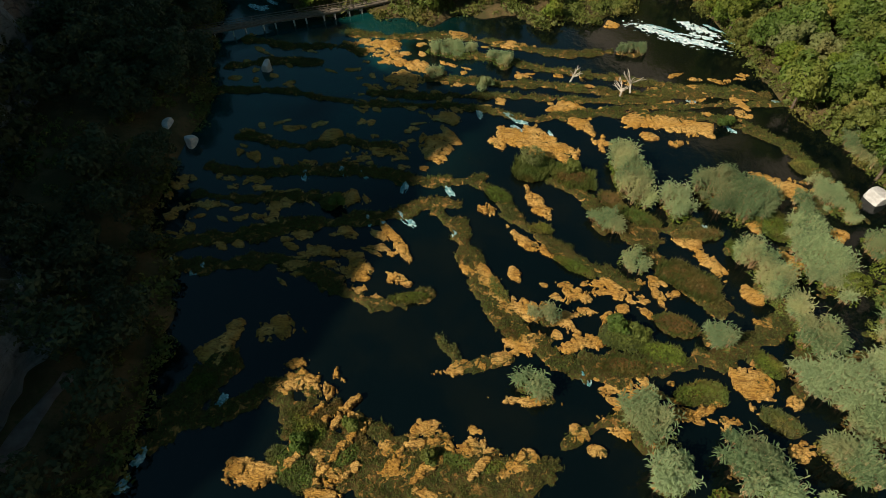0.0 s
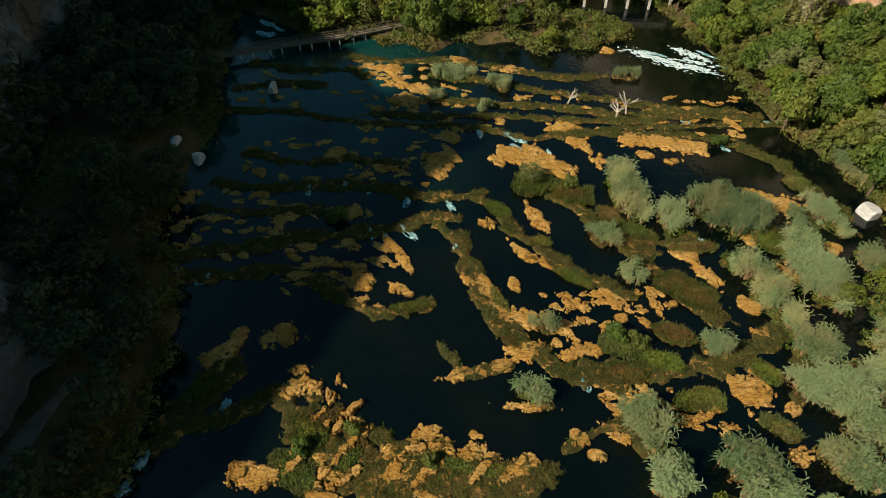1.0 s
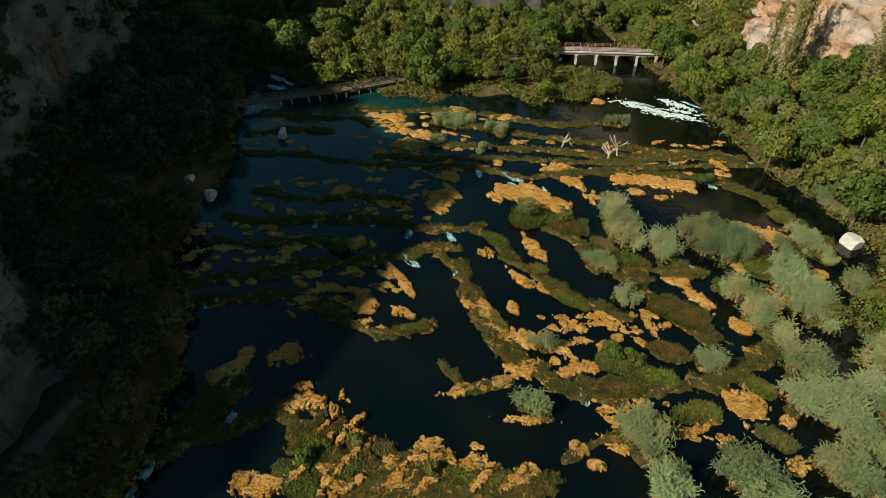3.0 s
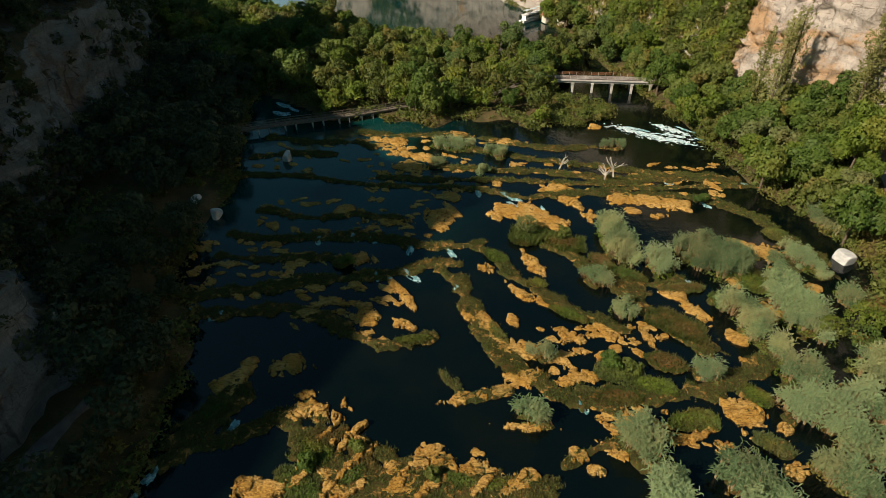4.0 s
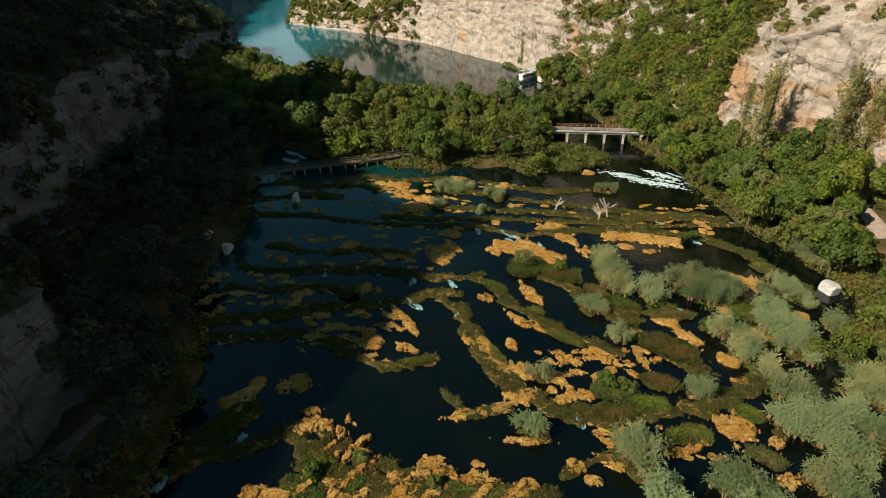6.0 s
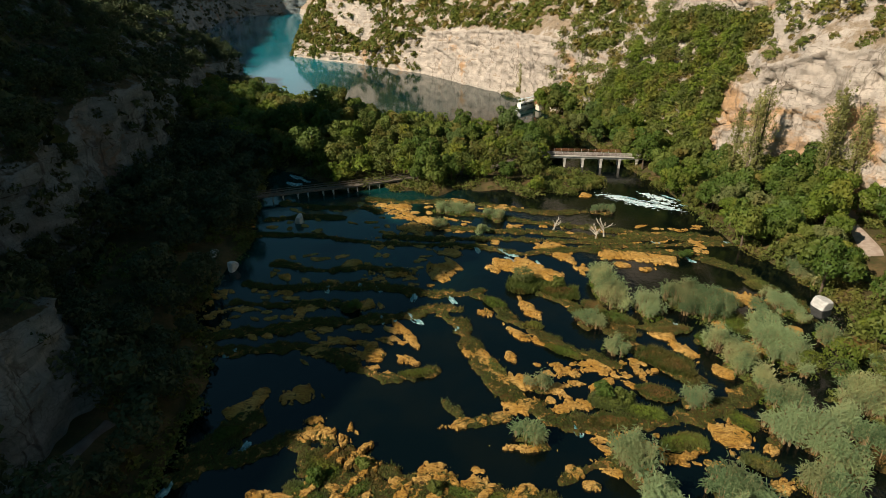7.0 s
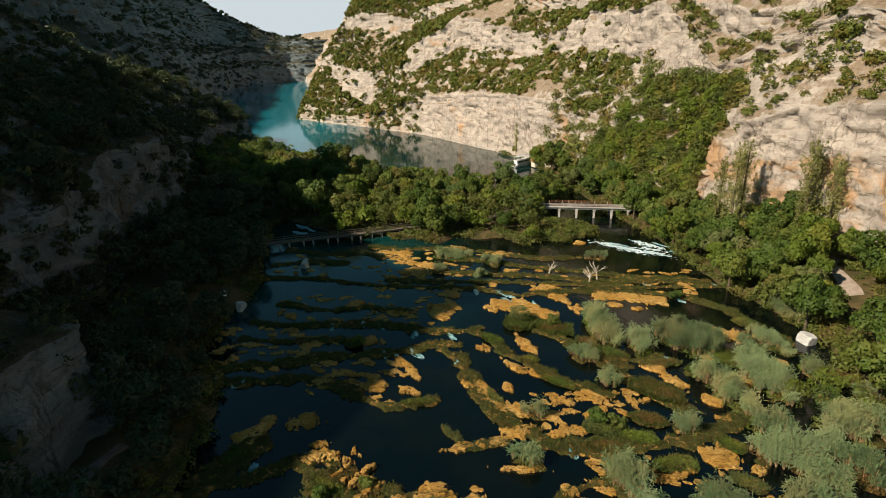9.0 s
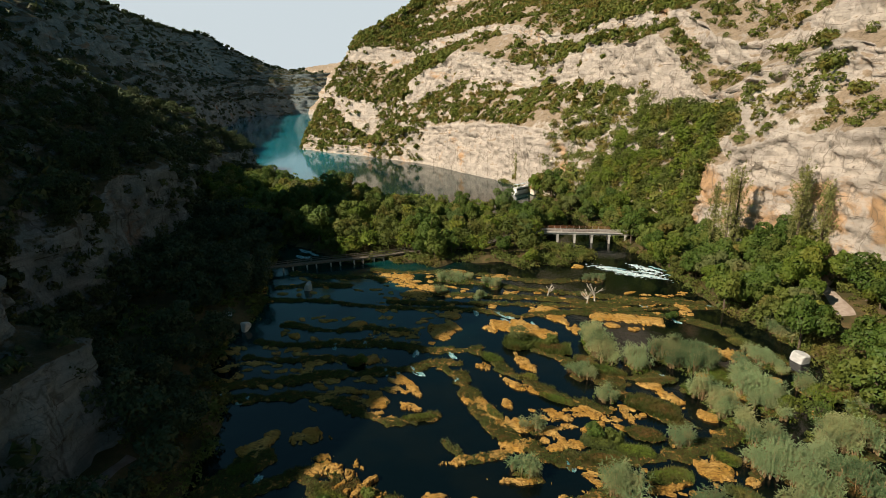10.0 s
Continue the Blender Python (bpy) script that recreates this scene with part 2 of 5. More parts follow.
def water_material():
    n = Nodes("river_water")
    c = n.mix(n.ramp(n.noise(0.09, 4), 0.4, 0.7), (0.001, 0.003, 0.003), (0.0028, 0.0045, 0.003))
    along = n.t.nodes.new("ShaderNodeSeparateXYZ")
    n.put(n.pos, along.inputs[0])
    # Teal over the shaded reach: sky reflection painted into the water's colour.
    shade_teal = n.math("MULTIPLY", n.ramp(along.outputs[1], 84.0, 126.0), n.ramp(n.noise(0.06, 3), 0.25, 0.5))
    c = n.mix(n.math("MULTIPLY", shade_teal, n.ramp(along.outputs[0], 12.0, -22.0)), c, (0.003, 0.036, 0.034))
    c = n.mix(n.ramp(along.outputs[1], 215.0, 300.0), c, (0.003, 0.026, 0.026))
    # Far lake: the sky it reflects is painted as bright teal body colour.
    c = n.mix(n.math("MULTIPLY", n.ramp(along.outputs[1], 215.0, 300.0), n.ramp(along.outputs[0], -55.0, -115.0)), c, (0.004, 0.15, 0.20))
    calm = n.math("SUBTRACT", 1.0, n.math("MULTIPLY", n.ramp(along.outputs[1], 215.0, 260.0), 0.88))
    n.bump(n.math("MULTIPLY", n.noise((1.3, 0.8, 1.3), 4, 0.6), calm), 0.2, 0.14)
    n.bump(n.math("MULTIPLY", n.noise((0.16, 0.10, 0.1), 3), calm), 0.15, 0.5)
    n.done(c, 0.07, 0.5)
    # The far lake mirrors less, since the sky's teal is in its colour.
    far_lake = n.math("MULTIPLY", n.ramp(along.outputs[1], 215.0, 300.0), n.ramp(along.outputs[0], -55.0, -115.0))
    n.put(n.math("SUBTRACT", n.math("SUBTRACT", 0.8, n.math("MULTIPLY", n.ramp(along.outputs[1], 205.0, 240.0), 0.5)), n.math("MULTIPLY", far_lake, 0.2)), n.b.inputs["Specular IOR Level"])
    n.b.inputs["IOR"].default_value = 1.33
    return n.m


def foam_material(name, thin, thick):
    n = Nodes(name)
    f = n.noise((1.6, 1.6, 1.6), 5, 0.7)
    return n.done(n.mix(n.ramp(f, 0.40, 0.68), thin, thick), 0.5, 0.3)


def plain_material(name, a, b, s=1.5, rough=0.7, spec=0.3, depth=0.02):
    n = Nodes(name)
    f = n.noise(s, 5, 0.6)
    c = n.mix(n.ramp(f, 0.35, 0.7), a, b)
    n.bump(n.noise(s * 6, 4, 0.6), 0.4, depth)
    return n.done(c, rough, spec)


TUFA, MOSS, SOIL, WATER = tufa_material(), moss_material(), ground_material(), water_material()
FOAM = foam_material("foam", (0.30, 0.46, 0.49), (0.88, 0.92, 0.92))
THIN_FOAM = foam_material("thin_foam", (0.06, 0.20, 0.22), (0.50, 0.66, 0.68))
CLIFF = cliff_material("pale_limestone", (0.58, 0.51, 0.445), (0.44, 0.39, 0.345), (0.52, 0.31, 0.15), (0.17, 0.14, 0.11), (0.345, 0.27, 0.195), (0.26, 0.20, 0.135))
# Limestone copy for the shaded walls, their shade and blue cast in its colours.
SHADE_CLIFF = cliff_material("shaded_limestone", (0.22, 0.26, 0.275), (0.14, 0.175, 0.185), (0.19, 0.125, 0.085), (0.045, 0.048, 0.045), (0.085, 0.075, 0.045), (0.05, 0.055, 0.03), 0.56)
LEAF = leaf_material("broad_leaves", (0.045, 0.092, 0.016), (0.145, 0.205, 0.034), (0.18, 0.19, 0.038), 0.3)
LEAF_OLIVE = leaf_material("olive_leaves", (0.075, 0.105, 0.021), (0.205, 0.23, 0.048), (0.26, 0.19, 0.052), 0.3)
LEAF_BRIGHT = leaf_material("bright_leaves", (0.075, 0.125, 0.015), (0.205, 0.26, 0.034), (0.22, 0.21, 0.036), 0.32)
SCRUB = leaf_material("scrub_leaves", (0.085, 0.112, 0.021), (0.215, 0.245, 0.044), (0.31, 0.18, 0.05), 0.28)
RUSSET = leaf_material("russet_herbs", (0.10, 0.06, 0.018), (0.24, 0.135, 0.036), (0.16, 0.13, 0.03), 0.25)
# Leaves for the shaded side: its shade is put into their darker colour.
SHADE_LEAF = leaf_material("shaded_leaves", (0.028, 0.043, 0.016), (0.078, 0.108, 0.04), (0.07, 0.08, 0.032), 0.22)
POPLAR = leaf_material("poplar_leaves", (0.2, 0.215, 0.07), (0.40, 0.41, 0.15), (0.36, 0.31, 0.12), 0.4)
REED = leaf_material("reed_leaves", (0.05, 0.10, 0.042), (0.36, 0.465, 0.21), (0.40, 0.38, 0.17), 0.25)
REED_STEM = plain_material("reed_stems", (0.30, 0.20, 0.10), (0.42, 0.31, 0.18), 0.8, 0.8, 0.2)
SEDGE = leaf_material("sedge_leaves", (0.055, 0.08, 0.016), (0.145, 0.175, 0.034), (0.20, 0.13, 0.038), 0.35)
BARK = plain_material("bark", (0.09, 0.065, 0.045), (0.16, 0.13, 0.10), 3.0, 0.9, 0.1)
DEADWOOD = plain_material("bleached_wood", (0.42, 0.37, 0.30), (0.62, 0.57, 0.50), 2.0, 0.85, 0.2)
WHITE_ROCK = plain_material("pale_rock", (0.42, 0.42, 0.41), (0.60, 0.595, 0.58), 1.2, 0.9, 0.2, 0.1)
CONCRETE = plain_material("concrete", (0.40, 0.38, 0.35), (0.55, 0.52, 0.48), 0.8, 0.85, 0.2)
TIMBER = plain_material("weathered_timber", (0.10, 0.085, 0.065), (0.19, 0.16, 0.13), 2.5, 0.85, 0.2)
ROADTOP = plain_material("road_surface", (0.13, 0.10, 0.085), (0.18, 0.15, 0.13), 0.7, 0.9, 0.2)
RUST = plain_material("rusty_rail", (0.20, 0.08, 0.04), (0.28, 0.13, 0.06), 1.5, 0.7, 0.3)
GRAVEL = plain_material("pale_gravel", (0.28, 0.22, 0.18), (0.38, 0.32, 0.27), 0.9, 0.95, 0.1, 0.06)
BOAT_WHITE = plain_material("boat_paint", (0.72, 0.73, 0.73), (0.82, 0.82, 0.81), 0.4, 0.35, 0.5, 0.004)
BOAT_GLASS = plain_material("dark_cabin_glass", (0.02, 0.03, 0.04), (0.04, 0.05, 0.06), 0.4, 0.08, 0.6, 0.002)
AWNING = plain_material("awning_cloth", (0.45, 0.55, 0.60), (0.60, 0.66, 0.68), 0.5, 0.8, 0.2, 0.01)
ROOFTILE = plain_material("clay_roof", (0.30, 0.13, 0.075), (0.42, 0.21, 0.12), 1.0, 0.9, 0.15, 0.05)
PLASTER = plain_material("plaster", (0.60, 0.53, 0.44), (0.70, 0.63, 0.53), 0.5, 0.9, 0.15)


# ---- levels of the river and its banks ----
def level(y):
    """The water's level along the valley."""
    return np.interp(y, [55, 80, 95, 110, 130, 155, 200, 230], [0, 0.2, 0.5, 0.9, 1.3, 1.6, 3.0, 3.5])


def left_bank(y):
    return np.interp(y, [-100, 50, 67, 81, 90, 118, 150, 200, 260, 340], [-32, -30, -31.5, -36, -43, -43, -53, -62, -98, -124])


def right_bank(y):
    return np.interp(y, [-100, 50, 70, 80, 95, 100, 112, 123, 143, 157, 180, 200, 230, 265, 300], [95, 74, 67, 66, 70, 71, 69, 63, 60, 58, 51, 46, 40, 31, 18])


def isle(x, y):
    """How far inside the wooded isle between the two channels a place lies."""
    a = np.interp(y, [155, 163, 172, 180, 216], [-33, -40, -52, -64, -135])
    b = np.interp(y, [155, 160, 167, 172, 177, 188, 198, 225, 240], [32, 38, 42, 38, 27, 30, 38, 34, 22])
    front = 157 + 2.0 * np.sin(x * 0.21) + 1.5 * np.sin(x * 0.53 + 1)
    back = np.interp(x, [-130, -100, -75, -50, -30, -10, 5, 40], [290, 276, 262, 244, 230, 220, 214, 210])
    return np.minimum(np.minimum(x - a, b - x), np.minimum(y - front, back - y))


def bank(x, y):
    return np.maximum(np.maximum(left_bank(y) - x, x - right_bank(y)), isle(x, y))


def ground_z(x, y):
    x, y = np.asarray(x, float), np.asarray(y, float)
    n = fbm(xyz(x, y) * 0.14, 3, 5).reshape(x.shape)
    land = bank(x, y) + n * 1.4
    rise = np.clip(np.maximum(left_bank(y) - x, x - right_bank(y)), 0, 40) * 0.16
    return level(y) - 1.3 + 0.4 * n + smooth(-1.5, 1.6, land) * 2.2 + rise


def build_ground():
    far = np.array([-4500, -2500, -1200, -600, -300.0])
    xs = np.concatenate([far, np.arange(-165, 175, 2.0), -far[::-1]])
    ys = np.concatenate([far, np.arange(-160, 350, 2.0), [420, 600, 900, 1500, 2500, 4500]])
    gx, gy = np.meshgrid(xs, ys, indexing="ij")
    gz = ground_z(gx, gy)
    outside = (np.abs(gx) > 180) | (gy > 360) | (gy < -170)
    gz = np.where(outside, -6.0, gz)
    gz = np.where((gy > 285) & ~outside, np.minimum(gz, 1.0), gz)
    me = make_mesh("ground", xyz(gx, gy, gz), grid_faces(*gx.shape), SOIL, True)
    tagged(new("ground", me), "brown earth and river bed of the canyon", "ground", kind="structure")


def build_water():
    ys = np.concatenate([[-400, -100], np.arange(20, 240, 2.0), [300, 500, 1500]])
    xs = np.array([-700, -300, -100, -50, 0, 50, 100, 160.0])
    gx, gy = np.meshgrid(xs, ys, indexing="ij")
    me = make_mesh("water", xyz(gx, gy, level(gy)), grid_faces(*gx.shape), WATER, True)
    tagged(new("water", me), "dark teal river and lake water, calm between tufa reefs", "water", kind="structure")


# ---- canyon walls ----
def wall_sheet(name, label, feet, knots, step, rows, side, wide, seed, rough=1.0, fine=(), swell=1.0, craggy=0.0, ledges=1.0, stone=None):
    """A canyon side that follows its foot line; each foot has the profile (distance out, height) of its rock bands and slopes.
    fine: stretches (first foot, last foot, step) with closer stations; craggy: how rocky the gentler slopes are; ledges: depth of their rock steps."""
    feet, knots = np.array(feet, float), np.array(knots, float)
    leg = np.hypot(*np.diff(feet, axis=0).T)
    arc = np.concatenate([[0], np.cumsum(leg)])
    u = np.arange(0, arc[-1], 1.0)
    line = np.stack([np.interp(u, arc, feet[:, k]) for k in (0, 1)], 1)

    def softened(pts, width):
        pad = int(width)
        kernel = np.hanning(2 * pad + 1)
        kernel /= kernel.sum()
        ahead = (pts[0] - pts[1])[None] * np.arange(pad, 0, -1)[:, None] + pts[0]
        after = (pts[-1] - pts[-2])[None] * np.arange(1, pad + 1)[:, None] + pts[-1]
        ends = np.concatenate([ahead, pts, after])
        return np.stack([np.convolve(ends[:, k], kernel, "valid") for k in (0, 1)], 1)

    tan = np.gradient(softened(line, wide), axis=0)
    tan /= np.linalg.norm(tan, axis=1)[:, None]
    line = softened(line, 7)
    s, at = [], 0.0
    while at < arc[-1]:
        s.append(at)
        at += min([step] + [f for a, b, f in fine if arc[a] <= at <= arc[b]])
    s = np.array(s)
    line = np.stack([np.interp(s, u, line[:, k]) for k in (0, 1)], 1)
    out = np.stack([np.interp(s, u, tan[:, 1]), -np.interp(s, u, tan[:, 0])], 1) * side
    prof = np.stack([np.stack([np.interp(s, arc, knots[:, j, k]) for k in (0, 1)], 1) for j in range(knots.shape[1])], 1)
    seg = np.concatenate([np.linspace(j, j + 1, r, endpoint=False) for j, r in enumerate(rows)] + [[knots.shape[1] - 1]])
    j0 = np.minimum(seg.astype(int), knots.shape[1] - 2)
    f = (seg - j0)[None, :, None]
    dz = prof[:, j0] * (1 - f) + prof[:, j0 + 1] * f
    d, z = dz[..., 0], dz[..., 1]
    p = np.stack([line[:, None, 0] + out[:, None, 0] * d, line[:, None, 1] + out[:, None, 1] * d, z], -1)
    flat = p.reshape(-1, 3)
    dd = d.ravel()
    near = np.clip(dd / 4 + 0.4, 0, 1) * (dd < 400)
    warp = fbm(flat * np.array([0.03, 0.03, 0.012]), 3, seed + 1) * 5 + fbm(flat * np.array([0.13, 0.13, 0.05]), 4, seed + 2) * 0.8
    block = np.floor(fbm(flat * np.array([0.16, 0.16, 0.09]), 3, seed + 8) * 4) / 4 * 2.2 + np.floor(fbm(flat * np.array([0.5, 0.5, 0.3]), 2, seed + 9) * 4) / 4 * 0.7
    crag = np.abs(fbm(flat * np.array([0.30, 0.30, 0.12]), 3, seed + 4)) * 1.3 + np.abs(fbm(flat * np.array([0.06, 0.06, 0.55]), 3, seed + 6)) * 1.5
    bed = flat + fbm(flat * 0.11, 2, seed + 12)[:, None] * np.array([3.0, 3.0, 2.0])
    cell = np.floor(bed * np.array([0.28, 0.28, 0.34])) + np.floor(bed[:, 2:3] * 0.30) * np.array([0.37, 0.71, 0])
    chip = np.modf(np.abs(np.sin(np.floor(cell) @ np.array([12.99, 78.23, 37.72])) * 4375.85))[0] - 0.5
    block = block * 0.6 + chip * 2.3
    high = np.where(dd > 50, swell, 1.0)
    climb = np.gradient(z, axis=1) / (np.hypot(np.gradient(z, axis=1), np.gradient(d, axis=1)) + 1e-6)
    face = np.maximum(smooth(0.84, 0.96, climb), craggy).ravel()
    step_at = flat[:, 2] / 7.5 + 0.9 * fbm(flat * np.array([0.02, 0.02, 0.0]), 3, seed + 14)
    saw = 1 - np.abs(2 * (step_at - np.floor(step_at)) - 1)
    outcrop = smooth(0.12, 0.42, fbm(flat * np.array([0.026, 0.026, 0.03]), 3, seed + 15))
    terrace = (saw - 0.5) * 5.0 * outcrop * ledges * smooth(0.97, 0.8, climb).ravel() * (dd < 160)
    small = fbm(flat * 0.35, 3, seed + 16) * 0.5
    push = (warp * high + terrace + np.where(dd < 400, (crag + block) * np.maximum(face, 0.55 * outcrop) + small, 0)) * near * rough
    o3 = np.repeat(out, d.shape[1], 0)
    lift = fbm(flat * np.array([0.05, 0.05, 0.02]), 4, seed + 3) * np.clip(dd / 12, 0, 1) * 3 * (dd < 400) * rough * high
    flat = flat + np.stack([o3[:, 0] * push, o3[:, 1] * push, lift], 1)
    n, m = d.shape
    me = make_mesh(name, flat, grid_faces(n, m) if side > 0 else grid_faces(n, m)[:, ::-1], stone or CLIFF)
    tagged(new(name, me), label, "canyon wall", kind="structure")
    return flat.reshape(n, m, 3), d, face


R_FEET = [(150, -150), (104, 60), (92, 125), (83, 150), (71, 168), (62, 180), (47, 215), (33, 265), (18, 298), (-33, 373), (-90, 425), (-143, 465), (-165, 540), (-230, 800), (-330, 1150), (-520, 1500)]
R_KNOTS = [
    [(0, 0), (4, 30), (20, 38), (24, 55), (40, 65), (46, 85), (120, 130), (2500, 170)],
    [(0, 2), (3, 36), (16, 44), (20, 58), (36, 68), (42, 88), (115, 132), (2500, 170)],
    [(0, 6), (3, 42), (14, 48), (18, 58), (32, 68), (36, 85), (110, 132), (2500, 170)],
    [(0, 6), (2, 38), (14, 55), (15, 60), (22, 64), (24, 77), (110, 132), (2500, 170)],
    [(0, 4), (2.5, 27), (15, 48), (16.5, 53), (24, 58), (27, 63.5), (112, 131), (2500, 170)],
    [(0, 2), (12, 26), (15.5, 37.5), (17.5, 46), (25.5, 52.5), (27.5, 64), (115, 130), (2500, 170)],
    [(0, 2), (12, 22), (21.5, 49), (24, 67.5), (30.5, 71), (32, 76), (125, 132), (2500, 170)],
    [(0, 2), (2.5, 33), (22.5, 51), (24.5, 68), (31.5, 73), (33.5, 80), (135, 134), (2500, 170)],
    [(0, 1), (3, 33), (22, 52), (24, 61), (37, 72), (39, 77), (145, 138), (2500, 170)],
    [(0, 1), (3, 27), (26.5, 53), (30, 74), (50, 86), (52, 91.5), (150, 138), (2500, 170)],
    [(0, 1), (4, 9), (15, 15), (24, 38), (54.5, 68), (59, 82), (130, 133), (2500, 150)],
    [(0, 1), (5, 15), (25, 43), (27, 50), (41, 72), (45, 83), (110, 122), (2500, 150)],
    [(0, 1), (5, 12), (25, 38), (28, 46), (50, 80), (54, 96), (110, 124), (2500, 140)],
    [(0, 1), (5, 12), (25, 35), (28, 42), (50, 60), (54, 72), (100, 100), (2500, 120)],
    [(0, 1), (5, 12), (25, 35), (28, 42), (50, 60), (54, 72), (100, 110), (2500, 120)],
    [(0, 1), (5, 12), (25, 35), (28, 42), (50, 66), (54, 104), (100, 112), (2500, 120)],
]
L_FEET = [(-75, -250), (-66, -110), (-58, -50), (-52, 0), (-43, 45), (-42, 67), (-58, 90), (-64.5, 103.5), (-78, 126), (-80, 160), (-91, 192), (-98, 215), (-118, 285), (-126, 340), (-150, 362), (-230, 385)]
L_KNOTS = [
    [(0, 0), (6, 20), (14, 24), (16, 30), (46, 46), (56, 54), (100, 100), (1500, 115)],
    [(0, 0), (6, 20), (12, 24), (14, 30), (46, 46), (56, 54), (100, 100), (1500, 115)],
    [(0, 0), (5, 20), (11, 24), (13, 30), (46, 50), (56, 62), (100, 132), (1500, 140)],
    [(0, 0), (4, 20), (10, 24), (12, 32), (46, 52), (56, 68), (100, 147), (1500, 150)],
    [(0, 1), (1.5, 18), (8, 19), (9.5, 25), (46, 48), (56, 58), (98, 106), (1500, 112)],
    [(0, 1), (1.5, 18), (8, 20), (9.5, 31), (46, 52), (56, 64), (98, 112), (1500, 118)],
    [(0, 1), (10, 9), (20, 18), (24, 27), (46, 50), (56, 64), (92, 113), (1500, 125)],
    [(0, 2), (4, 10), (5.5, 25), (11, 28), (38, 48), (50, 62), (86, 112), (1500, 125)],
    [(0, 2), (3, 30), (10, 33), (12, 36), (36, 54), (44, 66), (75, 105), (1500, 125)],
    [(0, 2), (3, 31), (10, 34), (12, 37), (36, 52), (44, 60), (75, 128), (1500, 132)],
    [(0, 2), (5, 26), (13, 31), (15, 36), (31, 48), (34, 54), (63, 66), (900, 68)],
    [(0, 2), (5, 24), (14, 30), (16, 35), (30, 47), (32, 52), (60, 58), (900, 62)],
    [(0, 1), (4, 20), (12, 24), (14, 28), (25, 36), (28, 40), (50, 47), (700, 50)],
    [(0, 0), (2.5, 17), (8, 21), (10, 23), (20, 27), (24, 29), (40, 31), (500, 33)],
    [(0, 0), (3, 10), (8, 12), (10, 13), (20, 16), (24, 17), (40, 18), (500, 20)],
    [(0, 0), (3, 10), (8, 12), (10, 13), (20, 16), (24, 17), (40, 18), (500, 20)],
]
F_FEET = [(-150, 240), (-190, 360), (-260, 520), (-340, 760), (-425, 1000), (-432, 1110), (-380, 1190), (-280, 1215), (-120, 1190)]
F_KNOTS = [[(0, 0), (15, 34), (28, 44), (33, 58), (55, 74), (60, 84), (105, top), (2500, top + 25)] for top in (98, 118, 140, 144, 152, 154, 96, 84, 90)]

def haze():
    """Pale hazy sky far down the valley, behind every hill."""
    n = Nodes("haze")
    glow = n.t.nodes.new("ShaderNodeEmission")
    n.put(n.mix(n.ramp(n.height(), 0.0, 1300.0), (0.45, 0.49, 0.51), (0.44, 0.485, 0.51)), glow.inputs[0])
    n.t.links.new(glow.outputs[0], n.t.nodes["Material Output"].inputs[0])
    a = np.linspace(radians(80), radians(132), 40)
    h = np.linspace(-60, 1000, 10)
    aa, hh = np.meshgrid(a, h, indexing="ij")
    me = make_mesh("backdrop", xyz(4300 * np.cos(aa), 4300 * np.sin(aa), hh), grid_faces(*aa.shape), n.m, True)
    tagged(new("backdrop", me), "pale hazy sky over the far plateau", "sky", kind="structure")


haze()
build_ground()
build_water()
R_GRID, R_OUT, R_FACE = wall_sheet("hillside_east", "sunlit limestone canyon side with cliff bands and scrub", R_FEET, R_KNOTS, 3.0, (34, 22, 18, 20, 10, 46, 5), 1, 60, 11, 1.0, [(2, 5, 0.8), (5, 10, 1.3), (10, 12, 2.0)], 1.0, 0.0, 0.8)
L_GRID, L_OUT, L_FACE = wall_sheet("hillside_west", "shaded limestone canyon side with cliffs and dark scrub", L_FEET, L_KNOTS, 2.0, (26, 8, 10, 20, 8, 20, 5), -1, 45, 23, 1.0, [(4, 7, 0.9), (7, 11, 1.1)], 0.25, 0.35, 0.6, SHADE_CLIFF)
F_GRID, F_OUT, F_FACE = wall_sheet("hillside_far_west", "shaded bare limestone mountain above the lake", F_FEET, F_KNOTS, 4.0, (14, 8, 8, 12, 8, 34, 5), -1, 80, 37, 1.6, (), 1.0, 0.8, 1.6, SHADE_CLIFF)


# ---- plants ----
def leaf_clumps(at, normal, size, rng, wobble=0.5):
    """Leaf clumps: one pointed piece at each place, turned about its normal."""
    n = normal + rng.normal(0, wobble, normal.shape)
    n /= np.linalg.norm(n, axis=1)[:, None] + 1e-9
    t = np.cross(n, rng.normal(0, 1, n.shape))
    t /= np.linalg.norm(t, axis=1)[:, None] + 1e-9
    b = np.cross(n, t)
    s = (size * rng.uniform(0.55, 1.3, len(at)))[:, None]
    w = rng.uniform(0.4, 0.8, (len(at), 1))
    v = np.stack([at - t * s, at + t * s * 0.4 + b * s * w, at + t * s * 0.8 - b * s * w], 1).reshape(-1, 3)
    return v, np.arange(len(v)).reshape(-1, 3)


